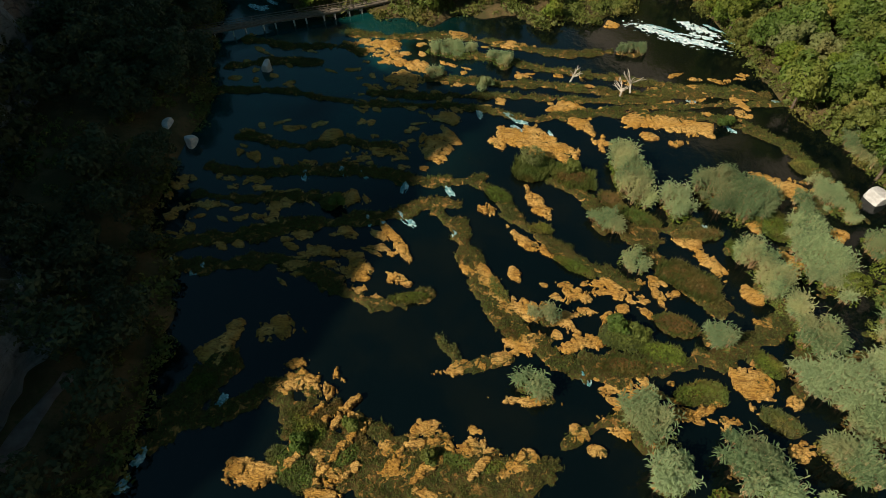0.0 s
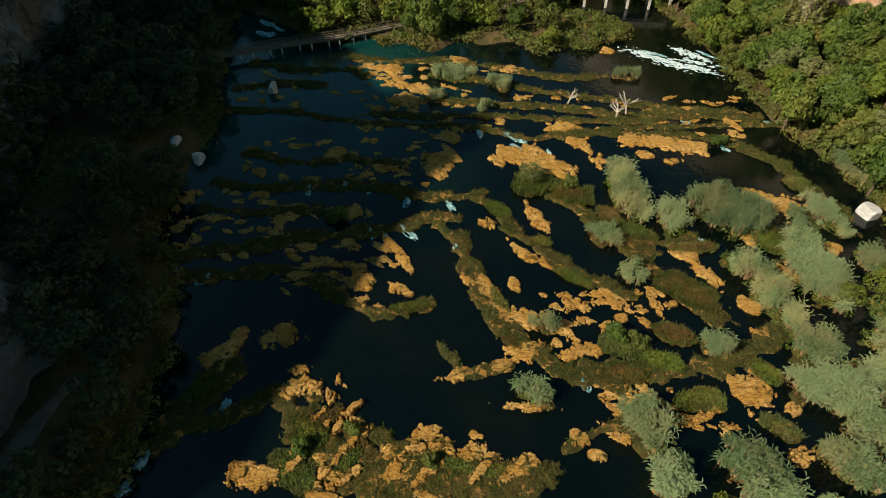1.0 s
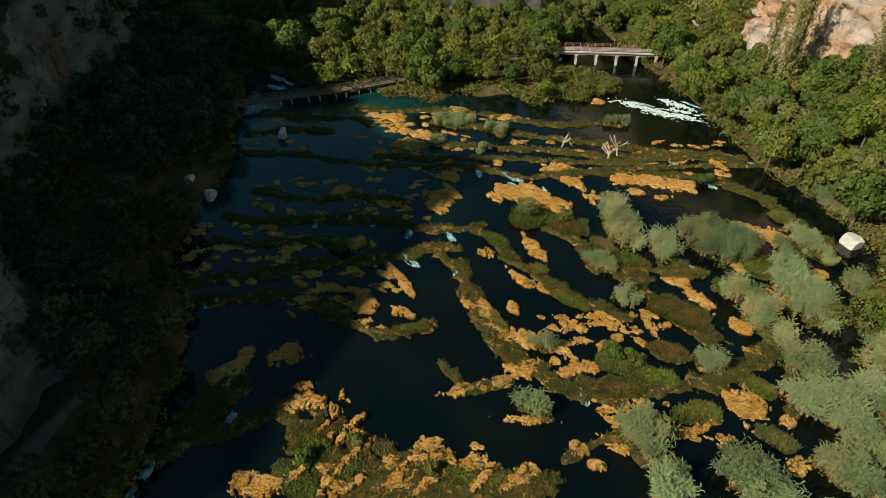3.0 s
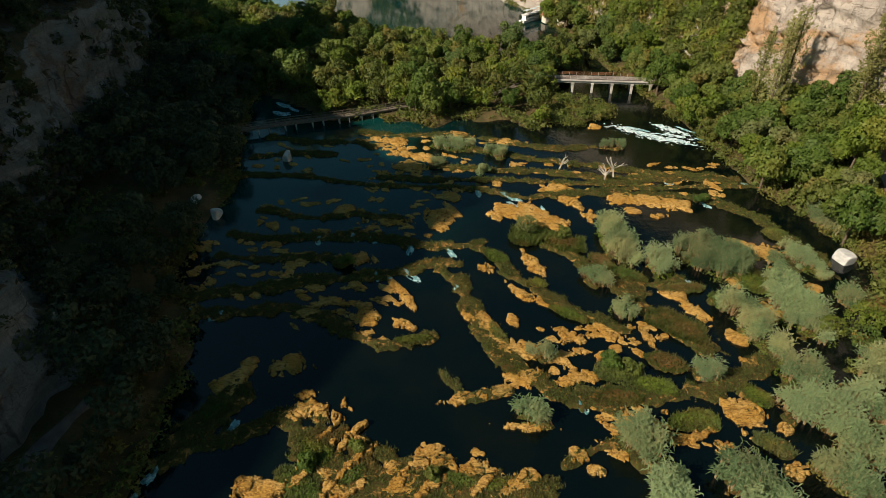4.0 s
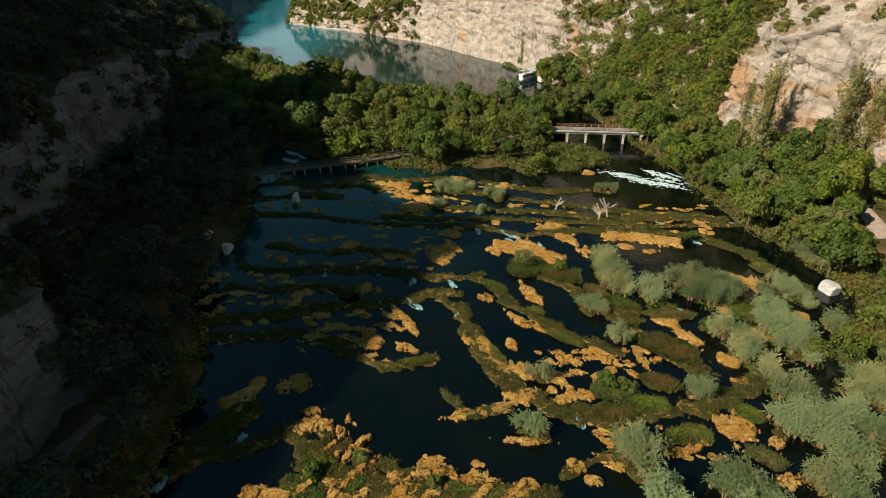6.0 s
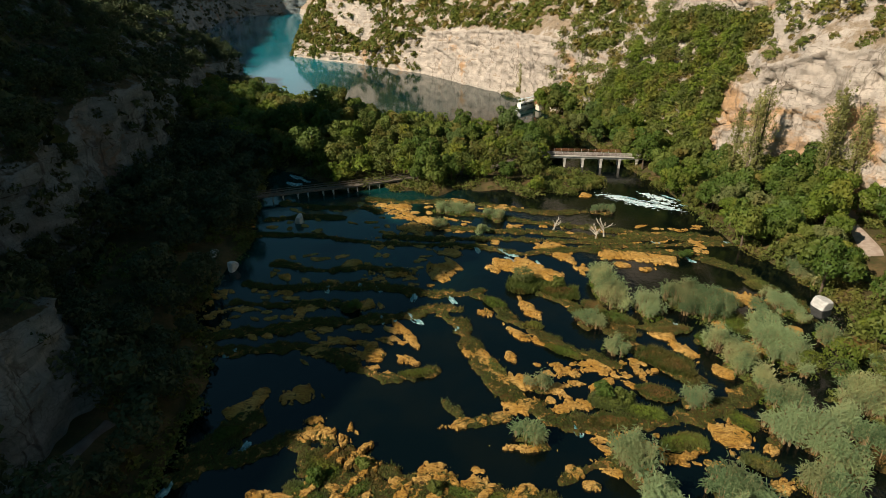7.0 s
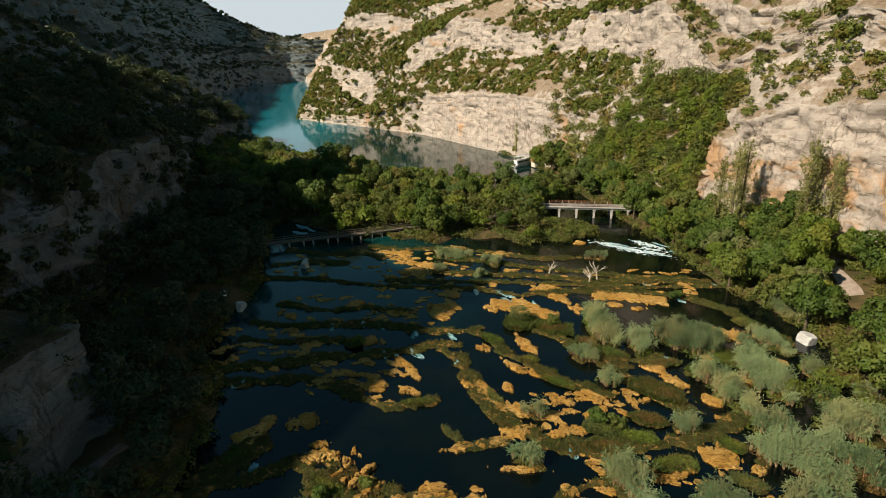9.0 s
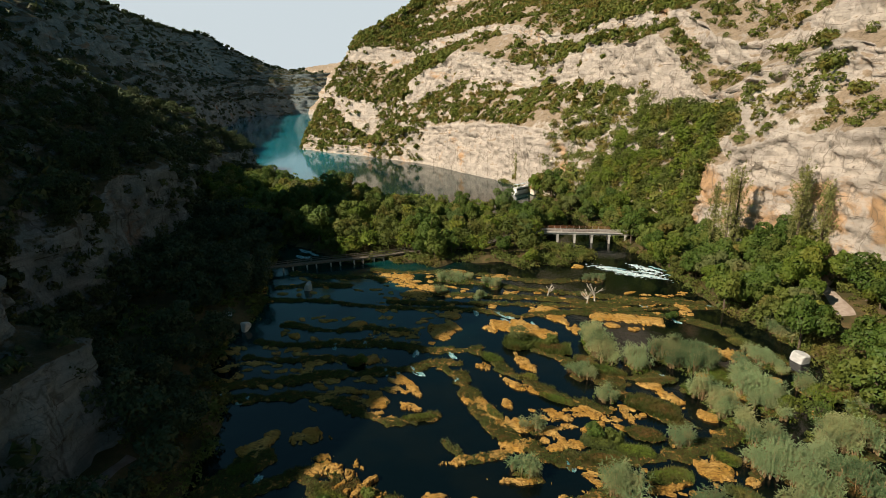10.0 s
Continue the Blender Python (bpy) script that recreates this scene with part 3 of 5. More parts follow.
def crown_cloud(rng, lobes, count, size):
    """Leaf clumps over a set of lobes (x, y, z, radius)."""
    lobes = np.array(lobes)
    pick = rng.choice(len(lobes), count, p=lobes[:, 3] ** 2 / (lobes[:, 3] ** 2).sum())
    way = rng.normal(0, 1, (count, 3))
    way[:, 2] = way[:, 2] * 0.9 + 0.25
    way /= np.linalg.norm(way, axis=1)[:, None]
    r = lobes[pick, 3] * rng.uniform(0.78, 1.06, count)
    at = lobes[pick, :3] + way * r[:, None] * np.array([1, 1, 0.85])
    keep = np.ones(count, bool)
    for lx, ly, lz, lr in lobes:
        keep &= np.hypot(np.hypot(at[:, 0] - lx, at[:, 1] - ly), (at[:, 2] - lz) / 0.85) > lr * 0.72
    return leaf_clumps(at[keep], way[keep], size, rng)


def limb_bm(bm, a, b, r1, r2, sides=6, bend=0.0):
    """A tapered, slightly bent limb from a to b."""
    a, b = Vector(a), Vector(b)
    axis = (b - a).normalized()
    u = axis.orthogonal().normalized()
    v = axis.cross(u)
    rings = []
    for k in range(4):
        f = k / 3
        c = a.lerp(b, f) + u * bend * math.sin(f * math.pi)
        r = r1 + (r2 - r1) * f
        rings.append([bm.verts.new(c + (u * math.cos(i * 2 * math.pi / sides) + v * math.sin(i * 2 * math.pi / sides)) * r) for i in range(sides)])
    for p, q in zip(rings, rings[1:]):
        for i in range(sides):
            bm.faces.new((p[i], p[(i + 1) % sides], q[(i + 1) % sides], q[i]))
    bm.faces.new(rings[-1])


def broad_tree(seed, h, spread, leaf, count=2300, size=0.39):
    """A broadleaved tree: trunk with limbs, crown of leaf clumps."""
    rng = np.random.default_rng(seed)
    lobes = [(0, 0, h * 0.66, spread * 0.62)]
    for k in range(11):
        a = k * 2.4 + rng.uniform(-0.4, 0.4)
        lift = rng.uniform(0.36, 0.88)
        rad = spread * rng.uniform(0.35, 0.72) * (1.15 - 0.7 * abs(lift - 0.5))
        lobes.append((math.cos(a) * rad, math.sin(a) * rad, h * lift, spread * rng.uniform(0.26, 0.44)))
    v, f = crown_cloud(rng, lobes, int(count * 1.5), size)
    bm = bmesh.new()
    limb_bm(bm, (0, 0, -0.6), (0.1, 0.1, h * 0.5), h * 0.028, h * 0.016, 7, 0.15)
    for lx, ly, lz, lr in lobes[1:8]:
        limb_bm(bm, (0.05, 0.05, h * rng.uniform(0.25, 0.45)), (lx * 0.85, ly * 0.85, lz), h * 0.012, h * 0.004, 5, 0.2)
    return from_bm("trunk", bm, BARK, True), make_mesh("crown", v, f, leaf), v, f


def poplar_tree(seed, h, spread):
    """A slender poplar: steep boughs round one stem, each a plume of leaf clumps."""
    rng = np.random.default_rng(seed)
    at, way = [], []
    bm = bmesh.new()
    limb_bm(bm, (0, 0, -0.6), (0.2, 0, h * 0.93), h * 0.017, h * 0.003, 7, 0.2)
    for k in range(64):
        low = h * (0.06 + 0.80 * k / 63)
        a = k * 2.4 + rng.uniform(-0.5, 0.5)
        long = h * rng.uniform(0.16, 0.30) * (1 - 0.55 * low / h)
        reach = spread * rng.uniform(0.35, 0.95) * math.sin(math.pi * min(0.95, 0.25 + 0.72 * low / h))
        f = rng.uniform(0.1, 1, 50)
        thick = 0.75 * np.sin(np.pi * np.clip(f * 0.9 + 0.08, 0, 1)) + 0.1
        puff = rng.normal(0, 0.42, (50, 3)) * thick[:, None] * np.array([1, 1, 1.5])
        stem = np.stack([np.cos(a) * reach * f ** 0.8, np.sin(a) * reach * f ** 0.8, low + long * f], 1)
        at.append(stem + puff)
        way.append(puff + np.array([math.cos(a), math.sin(a), 0.3]) * 0.4)
    v, f = leaf_clumps(np.concatenate(at), np.concatenate(way), 0.27, rng)
    return from_bm("trunk", bm, BARK, True), make_mesh("crown", v, f, POPLAR), v, f


def plant(name, meshes, label, category, group):
    thing = new(name)
    part("trunk", meshes[0], thing)
    part("crown", meshes[1], thing)
    return tagged(thing, label, category, group)


def joined(name, shapes, places, material, label, category, parent=None):
    """Many plants that nobody could count as one mesh; places: (x, y, z, size, turn, which)."""
    vs, fs, base = [], [], 0
    for x, y, z, size, turn, which in places:
        v, f = shapes[int(which)]
        c, s = math.cos(turn) * size, math.sin(turn) * size
        vs.append(np.stack([v[:, 0] * c - v[:, 1] * s + x, v[:, 0] * s + v[:, 1] * c + y, v[:, 2] * size + z], 1))
        fs.append(f + base)
        base += len(v)
    me = make_mesh(name, np.concatenate(vs), np.concatenate(fs), material)
    return tagged(new(name, me), label, category, kind="stuff")


def bush_shape(seed, count, leaf=0.3):
    """A scrub bush about two metres wide."""
    rng = np.random.default_rng(seed)
    lobes = [(rng.uniform(-0.6, 0.6), rng.uniform(-0.6, 0.6), rng.uniform(0.3, 0.9), rng.uniform(0.4, 0.75)) for _ in range(6)]
    return crown_cloud(rng, lobes, count, leaf)


TREES = [broad_tree(41 + k, h, w, leaf) for k, (h, w, leaf) in enumerate([(10, 4.4, LEAF), (9, 3.9, LEAF_OLIVE), (11.5, 4.6, LEAF), (8, 3.9, LEAF_BRIGHT), (7, 3.6, LEAF_OLIVE), (9, 4.4, LEAF_BRIGHT)])]


SMALL_TREES = [broad_tree(61 + k, h, w, LEAF, 620, 0.48)[2:] for k, (h, w) in enumerate([(10, 4.4), (8.5, 4.0), (7, 3.6)])]
SLOPE_TREES = [broad_tree(81 + k, h, w, LEAF, 430, 0.55)[2:] for k, (h, w) in enumerate([(10, 4.4), (8.5, 4.0), (7, 3.6)])]


def woods():
    rng = np.random.default_rng(5)
    isle_trees, right_trees, left_trees = [], [], []
    for gx in np.arange(-120, 120, 5.4):
        for gy in np.arange(-20, 300, 5.4):
            x, y = gx + rng.uniform(-1.9, 1.9), gy + rng.uniform(-1.9, 1.9)
            walk_y = np.interp(x, [-59, -28, -10, -1, 9, 16.5, 23], [143, 156, 165, 168, 172.3, 176.3, 180.6])
            if -3.2 < y - walk_y < 1.6 and (-30 < x < -9 or 7 < x < 19):
                continue
            if isle(x, y) > 0.8 and x > 25 and y < 184:
                continue
            if isle(x, y) > 0.8:
                isle_trees.append((x, y))
            elif -0.5 < x - right_bank(y) < 60 and 66 < y < 300:
                foot = np.interp(y, [60, 125, 150, 168, 180, 215, 265, 298], [104, 92, 83, 71, 64, 50, 36, 21])
                track = abs(x - np.interp(y, [100, 116, 129, 138, 150], [80, 84, 85.5, 95, 104])) < 4.0 and 104 < y < 141
                if x < foot + (5 if y < 142 else 1) and not track and not (abs(x - 84 + (117 - y) * 0.5) < 4.8 and 97 < y < 119):
                    right_trees.append((x, y))
            elif 0.3 < left_bank(y) - x < 45 and 40 < y < 300:
                foot = np.interp(y, [45, 67, 90, 126, 160, 215, 285], [-43, -42, -58, -78, -80, -98, -118])
                if x > foot - 4 and not (x < -37.5 and 49 < y < 65) and not (x < -53 and 84 < y < 108) and (x + 46) ** 2 + (y - 109.5) ** 2 > 30:
                    left_trees.append((x, y))
    first = [None] * len(TREES)
    count = 0
    rng.shuffle(isle_trees)
    for x, y in right_trees + isle_trees:
        k = int(rng.integers(len(TREES)))
        edge = isle(x, y)
        s = rng.uniform(0.6, 1.0) * (0.62 if 0 < edge < 4 else 1.0) * (1.0 if edge > 0 else 1.1) * (1.25 if edge > 4 and x < -32 else 1.0)
        m = pose(x, y, float(ground_z(np.array([x]), np.array([y]))[0]), 0, 0, rng.uniform(0, 360)) @ Matrix.Diagonal((s, s, s * rng.uniform(0.9, 1.15), 1))
        if first[k] is None:
            first[k] = plant("broadleaf_tree", TREES[k], "leafy green broadleaf tree on the river bank", "tree", "trees of the river woods")
            first[k].matrix_basis = m
        else:
            t = copy_thing(first[k], Matrix())
            t.matrix_basis = m
        count += 1
        if count >= 300:
            break
    rest = (right_trees + isle_trees)[300:]
    shapes = SMALL_TREES
    dark = [(x, y, float(ground_z(np.array([x]), np.array([y]))[0]) - 0.3, rng.uniform(0.55, 1.0), rng.uniform(0, 6.28), rng.integers(3)) for x, y in left_trees]
    joined("bank_woods", shapes, dark, SHADE_LEAF, "dense dark broadleaf woods along the shaded bank", "woods")
    low = R_GRID.reshape(-1, 3)
    ids = np.flatnonzero((low[:, 2] < 42) & (low[:, 2] > 3) & (low[:, 1] > 174) & (low[:, 1] < 226) & (low[:, 0] < 112))
    ids = rng.choice(ids, 640)
    climbing = [(x, y, float(ground_z(np.array([x]), np.array([y]))[0]) - 0.3, rng.uniform(0.6, 1.0), rng.uniform(0, 6.28), rng.integers(3)) for x, y in rest] + [(*low[i], rng.uniform(0.3, 0.72), rng.uniform(0, 6.28), rng.integers(3)) for i in ids]
    joined("slope_woods", SLOPE_TREES, climbing[::2], LEAF_OLIVE, "olive green woods climbing the foot of the canyon side", "woods")
    joined("slope_thicket", SLOPE_TREES, climbing[1::2], LEAF_BRIGHT, "bright green trees among the woods of the canyon side", "woods")
    left = L_GRID.reshape(-1, 3)
    ids = np.flatnonzero((left[:, 2] < 48) & (left[:, 2] > 2) & (L_OUT.ravel() > 2.5) & (L_FACE < 0.6) & (left[:, 1] > 80) & (left[:, 1] < 350))
    ids = rng.choice(ids, 260)
    joined("shaded_slope_woods", shapes, [(*(left[i] - np.array([0, 0, 0.6])), rng.uniform(0.35, 0.75), rng.uniform(0, 6.28), rng.integers(3)) for i in ids], SHADE_LEAF, "dark woods on the shaded canyon side", "woods")
    under = []
    for y in np.arange(44, 300, 0.9):
        for x0, way in ((left_bank(y), -1), (right_bank(y), 1)):
            x = x0 + way * rng.uniform(-1.2, 2.5)
            if (x + 46) ** 2 + (y - 109.5) ** 2 < 30:
                continue
            under.append((x, y, float(level(y)) + 0.1, rng.uniform(0.7, 1.7), rng.uniform(0, 6.28), rng.integers(4)))
    for x in np.arange(-36, 40, 0.5):
        y = 157 + 2.0 * math.sin(x * 0.21) + 1.5 * math.sin(x * 0.53 + 1) + rng.uniform(-0.8, 6.0)
        under.append((x, y, float(level(y)) + 0.1, rng.uniform(0.4, 1.9), rng.uniform(0, 6.28), rng.integers(4)))
    for _ in range(4200):
        x, y = rng.uniform(-125, 115), rng.uniform(40, 300)
        edge = bank(x, y)
        if -0.8 < edge < 40 and not (x < -38.5 and 50 < y < 64) and (x + 46) ** 2 + (y - 109.5) ** 2 > 26 and not (abs(x - np.interp(y, [100, 116, 129, 138, 150], [80, 84, 85.5, 95, 104])) < 3 and 104 < y < 141):
            under.append((x, y, float(ground_z(np.array([x]), np.array([y]))[0]) - 0.2, rng.uniform(0.9, 2.0), rng.uniform(0, 6.28), rng.integers(4)))
    for _ in range(110):
        x, y = rng.uniform(24, 42), rng.uniform(158, 174)
        if isle(x, y) > 0.2:
            under.append((x, y, float(level(y)) + 0.3, rng.uniform(0.8, 1.7), rng.uniform(0, 6.28), rng.integers(4)))
    for _ in range(800):
        x, y = rng.uniform(68, 100), rng.uniform(92, 142)
        if abs(x - np.interp(y, [100, 116, 129, 138, 150], [79, 84, 86, 95, 104])) > 2.2 and x > right_bank(y):
            under.append((x, y, float(ground_z(np.array([x]), np.array([y]))[0]) - 0.2, rng.uniform(0.5, 1.3), rng.uniform(0, 6.28), rng.integers(4)))
    joined("undergrowth", [bush_shape(900 + k, 120, 0.23) for k in range(4)], under, LEAF_OLIVE, "bushy undergrowth along the river banks", "undergrowth")


def scrub(name, grid, out, count, low, high, seed, label, steep=0.42, size=(0.7, 1.9), cut=-0.15, leaves=80, leaf=0.36, bare=0.5, lush=-30.0, face=None, on_face=0.04, material=SCRUB):
    """Bushes on the ledges and slopes of a canyon wall, thicker where x is below lush and towards the foot."""
    rng = np.random.default_rng(seed)
    du = np.gradient(grid, axis=0)
    dv = np.gradient(grid, axis=1)
    nn = np.cross(du, dv)
    nn /= np.linalg.norm(nn, axis=2)[..., None] + 1e-9
    up = np.abs(nn[..., 2]).ravel()
    cell = np.linalg.norm(np.cross(du, dv), axis=2)
    p = grid.reshape(-1, 3)
    rich = smooth(lush + 20, lush - 30, p[:, 0])
    grow = fbm(p * 0.03, 3, seed) + 0.5 * fbm(p * 0.16, 2, seed + 1) + 0.3 * rich
    ok = (up > steep - 0.12 * rich) & (out.ravel() < 125) & (out.ravel() > np.where(p[:, 0] > lush, bare, 0.5)) & (p[:, 1] > low) & (p[:, 1] < high) & (grow > cut) 
    if face is not None:
        patch = smooth(-0.12, 0.2, fbm(p * 0.035, 3, seed + 20))
        ok &= (face < 0.4) | (rng.uniform(0, 1, len(p)) < on_face + patch * (0.85 * rich + 3.0 * on_face))
    ids = np.flatnonzero(ok)
    wgt = cell.ravel()[ids] * (0.4 + smooth(cut, cut + 0.6, grow[ids]))
    ids = rng.choice(ids, count, p=wgt / wgt.sum())
    shapes = [bush_shape(seed * 10 + k, leaves, leaf) for k in range(5)]
    big = np.where(rng.uniform(0, 1, count) < 0.06, 1.6, 1.0)
    places = [(*(p[i] + np.array([rng.uniform(-0.6, 0.6), rng.uniform(-0.6, 0.6), -0.25])), b * rng.uniform(*size) * (1 + 0.35 * max(0, grow[i])), rng.uniform(0, 6.28), rng.integers(5)) for i, b in zip(ids, big)]
    joined(name, shapes, places, material, label, "scrub")


woods()
scrub("hillside_scrub", R_GRID, R_OUT, 19000, 225, 560, 3, "green and russet scrub bushes on the sunlit canyon side", 0.4, (0.7, 1.8), -0.6, 54, 0.5, 4.5, face=R_FACE)
scrub("ledge_scrub", R_GRID, R_OUT, 6800, 95, 250, 4, "green and russet bushes on the ledges of the sunlit cliffs", 0.35, (0.7, 2.1), -1.0, 120, 0.27, face=R_FACE, on_face=0.03)
scrub("slope_scrub", R_GRID[:, :56], R_OUT[:, :56], 700, 172, 262, 6, "dense olive scrub between the trees of the slope", 0.1, (1.0, 2.4), -0.9, 110, 0.22)
scrub("shaded_scrub", L_GRID, L_OUT, 7600, 10, 400, 7, "dark scrub on the shaded canyon side", 0.18, (0.9, 1.9), -1.2, 46, 0.42, face=L_FACE - 0.35, on_face=0.03, material=SHADE_LEAF)
scrub("cliff_ivy", L_GRID, L_OUT, 1100, 40, 330, 17, "dark ivy and bushes hanging from the shaded cliffs", 0.0, (0.6, 1.4), 0.1, 56, 0.32, material=SHADE_LEAF)
scrub("distant_scrub", F_GRID, F_OUT, 3400, 150, 1300, 9, "dark scrub on the distant mountain", 0.4, (1.4, 3.0), -0.7, 40, 0.5, material=SHADE_LEAF)


# ---- reefs, tufa, reeds ----
def tufa_plate(x, y, length, width, turn, h):
    """A flat, notched plate of tufa and dry leaf mat that rises from the water."""
    length, width = (length * 1.2, width * 1.2) if h < 0.6 else (length * 1.05, width * 0.9)
    seed = int(abs(x * 31 + y * 17)) % 997
    step = min(0.2, max(0.1, min(length, width) / 18)) * (1.0 if y < 100 else 1.35)
    u, v = np.meshgrid(np.arange(-length * 0.8 - 0.5, length * 0.8 + 0.5, step), np.arange(-width * 0.9 - 0.5, width * 0.9 + 0.5, step), indexing="ij")
    a = radians(turn)
    px, py = x + u * math.cos(a) - v * math.sin(a), y + u * math.sin(a) + v * math.cos(a)
    size = min(length, width)
    r = np.hypot(2 * u / length, 2 * v / width)
    q = xyz(px, py)
    flow = np.stack([q[:, 0] * 0.8 + q[:, 1] * 0.6, (q[:, 1] * 0.8 - q[:, 0] * 0.6) * 0.6, q[:, 2]], 1)
    bent = flow + 0.45 * np.stack([fbm(q * 0.8, 3, seed + 11), fbm(q * 0.8, 3, seed + 12), q[:, 2] * 0], 1)
    n = fbm(bent * (1.1 / max(size, 1.0) ** 0.6), 5, seed, 0.6).reshape(r.shape)
    notch = np.abs(fbm(bent * np.array([0.55, 1.3, 1]), 3, seed + 5)).reshape(r.shape)
    f = 0.85 - 0.9 * r ** 1.25 + 1.15 * n - 0.5 * smooth(0.14, 0.0, notch)
    fine = fbm(bent * np.array([0.8, 2.4, 1]), 3, seed + 7, 0.6).reshape(r.shape)
    base = level(py)
    z = base - 0.25 + (h * 0.8 + 0.25) * smooth(-0.04, 0.07, f) + 0.10 * h * smooth(0.1, 0.6, f) + 0.05 * fine * smooth(0, 0.2, f)
    strand = np.abs(fbm(bent * np.array([0.30, 1.5, 1]), 3, seed + 21)).reshape(r.shape)
    z = z - 0.26 * smooth(0.09, 0.0, strand) * smooth(-0.05, 0.2, f)
    faces = grid_faces(*r.shape)
    faces = faces[(f.ravel()[faces] > -0.2).any(1)]
    return used_only(xyz(px, py, z), faces) if len(faces) >= 4 else None


def tufa_rock(x, y, length, width, turn, h=0.45):
    got = tufa_plate(x, y, length, width, turn, h)
    if got is None:
        return
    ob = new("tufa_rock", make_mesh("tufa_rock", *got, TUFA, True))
    tagged(ob, "flat ochre tufa rock with ragged edges in the river", "rock", "tufa rocks in the river")


def near_line(px, py, pts):
    """Distance to a smoothed line through pts, for arrays of places."""
    pts = np.array(pts, float)
    for _ in range(2):
        mid = np.empty((2 * len(pts) - 2, 2))
        mid[0::2] = pts[:-1] * 0.75 + pts[1:] * 0.25
        mid[1::2] = pts[:-1] * 0.25 + pts[1:] * 0.75
        pts = np.concatenate([pts[:1], mid, pts[-1:]])
    best = np.full(px.shape, 1e9)
    for (ax, ay), (bx, by) in zip(pts, pts[1:]):
        dx, dy = bx - ax, by - ay
        t = np.clip(((px - ax) * dx + (py - ay) * dy) / (dx * dx + dy * dy + 1e-9), 0, 1)
        best = np.minimum(best, np.hypot(px - ax - t * dx, py - ay - t * dy))
    return best


def tufts(places, h, rng, blades=4):
    """Short sedge: a few bent blades at each place."""
    n = len(places)
    at = np.repeat(places, blades, 0)
    k = len(at)
    a = rng.uniform(0, 6.28, k)
    lean = rng.uniform(0.2, 0.9, k)
    hh = h * rng.uniform(0.5, 1.2, k)
    way = np.stack([np.cos(a), np.sin(a), np.zeros(k)], 1)
    side = np.stack([-np.sin(a), np.cos(a), np.zeros(k)], 1) * (0.025 + 0.05 * hh)[:, None]
    at = at + rng.normal(0, 0.12, (k, 3)) * np.array([1, 1, 0])
    tip = at + way * (lean * hh)[:, None] + np.array([0, 0, 1]) * hh[:, None]
    v = np.stack([at - side, at + side, tip], 1).reshape(-1, 3)
    return v, np.arange(len(v)).reshape(-1, 3)


def reef(pts, width, h=0.34, sedge=0.28, density=14.0):
    """A winding moss-grown tufa dam."""
    seed = int(abs(pts[0][0] * 13 + pts[0][1] * 7)) % 991
    rng = np.random.default_rng(seed)
    p = np.array(pts)
    step = 0.32 if p[:, 1].mean() < 110 else 0.42
    w = width * 0.5 + 1.6
    gx, gy = np.meshgrid(np.arange(p[:, 0].min() - w, p[:, 0].max() + w, step), np.arange(p[:, 1].min() - w, p[:, 1].max() + w, step), indexing="ij")
    q = xyz(gx, gy)
    dist = near_line(gx, gy, pts)
    n = fbm(q * 0.42, 5, seed, 0.66).reshape(gx.shape)
    f = 0.95 - dist / (width * 0.5) + 0.95 * n
    z = level(gy) - 0.4 + (h + 0.4) * smooth(-0.15, 0.45, f) + 0.12 * fbm(q * 1.4, 3, seed + 3).reshape(gx.shape) * smooth(0, 0.4, f)
    faces = grid_faces(*gx.shape)
    faces = faces[(f.ravel()[faces] > -0.25).any(1)]
    v2, f2 = used_only(xyz(gx, gy, z), faces)
    thing = new("tufa_reef", make_mesh("tufa_reef", v2, f2, MOSS, True))
    tagged(thing, "low winding tufa reef overgrown with moss and sedge", "reef", "tufa reefs across the river")
    grow = np.flatnonzero((f.ravel() > 0.15) & (n.ravel() > -0.15))
    if len(grow) and sedge:
        ids = rng.choice(grow, int(len(grow) * step * step * density) + 4)
        v3, f3 = tufts(xyz(gx, gy, z)[ids], sedge, rng)
        tagged(part("sedge", make_mesh("sedge", v3, f3, SEDGE), thing, "short olive sedge"), kind="stuff")


def inside_blob(x, y, length, width, turn, per_area, rng, seed):
    n = int(length * width * per_area * 1.6) + 6
    u, v = rng.uniform(-0.62, 0.62, n) * length, rng.uniform(-0.66, 0.66, n) * width
    a = radians(turn)
    px, py = x + u * math.cos(a) - v * math.sin(a), y + u * math.sin(a) + v * math.cos(a)
    f = 1 - np.hypot(2 * u / length, 2 * v / width) ** 1.5 + 0.6 * fbm(xyz(px, py) * 0.35, 4, seed)
    keep = f > 0
    return px[keep], py[keep], f[keep]


def root_mat(x, y, length, width, turn, thing, h=0.3):
    step = 0.4
    u, v = np.meshgrid(np.arange(-length * 0.65 - 0.6, length * 0.65 + 0.6, step), np.arange(-width * 0.7 - 0.6, width * 0.7 + 0.6, step), indexing="ij")
    a = radians(turn)
    px, py = x + u * math.cos(a) - v * math.sin(a), y + u * math.sin(a) + v * math.cos(a)
    f = 0.85 - np.hypot(2 * u / length, 2 * v / width) + 0.6 * fbm(xyz(px, py) * 0.45, 3, 3).reshape(u.shape)
    z = level(py) - 0.4 + (h + 0.4) * smooth(-0.15, 0.3, f) + 0.08 * fbm(xyz(px, py) * 1.5, 2, 4).reshape(u.shape)
    faces = grid_faces(*u.shape)
    faces = faces[(f.ravel()[faces] > -0.2).any(1)]
    if len(faces):
        v2, f2 = used_only(xyz(px, py, z), faces)
        part("root_mat", make_mesh("root_mat", v2, f2, MOSS, True), thing, "brown root mat")


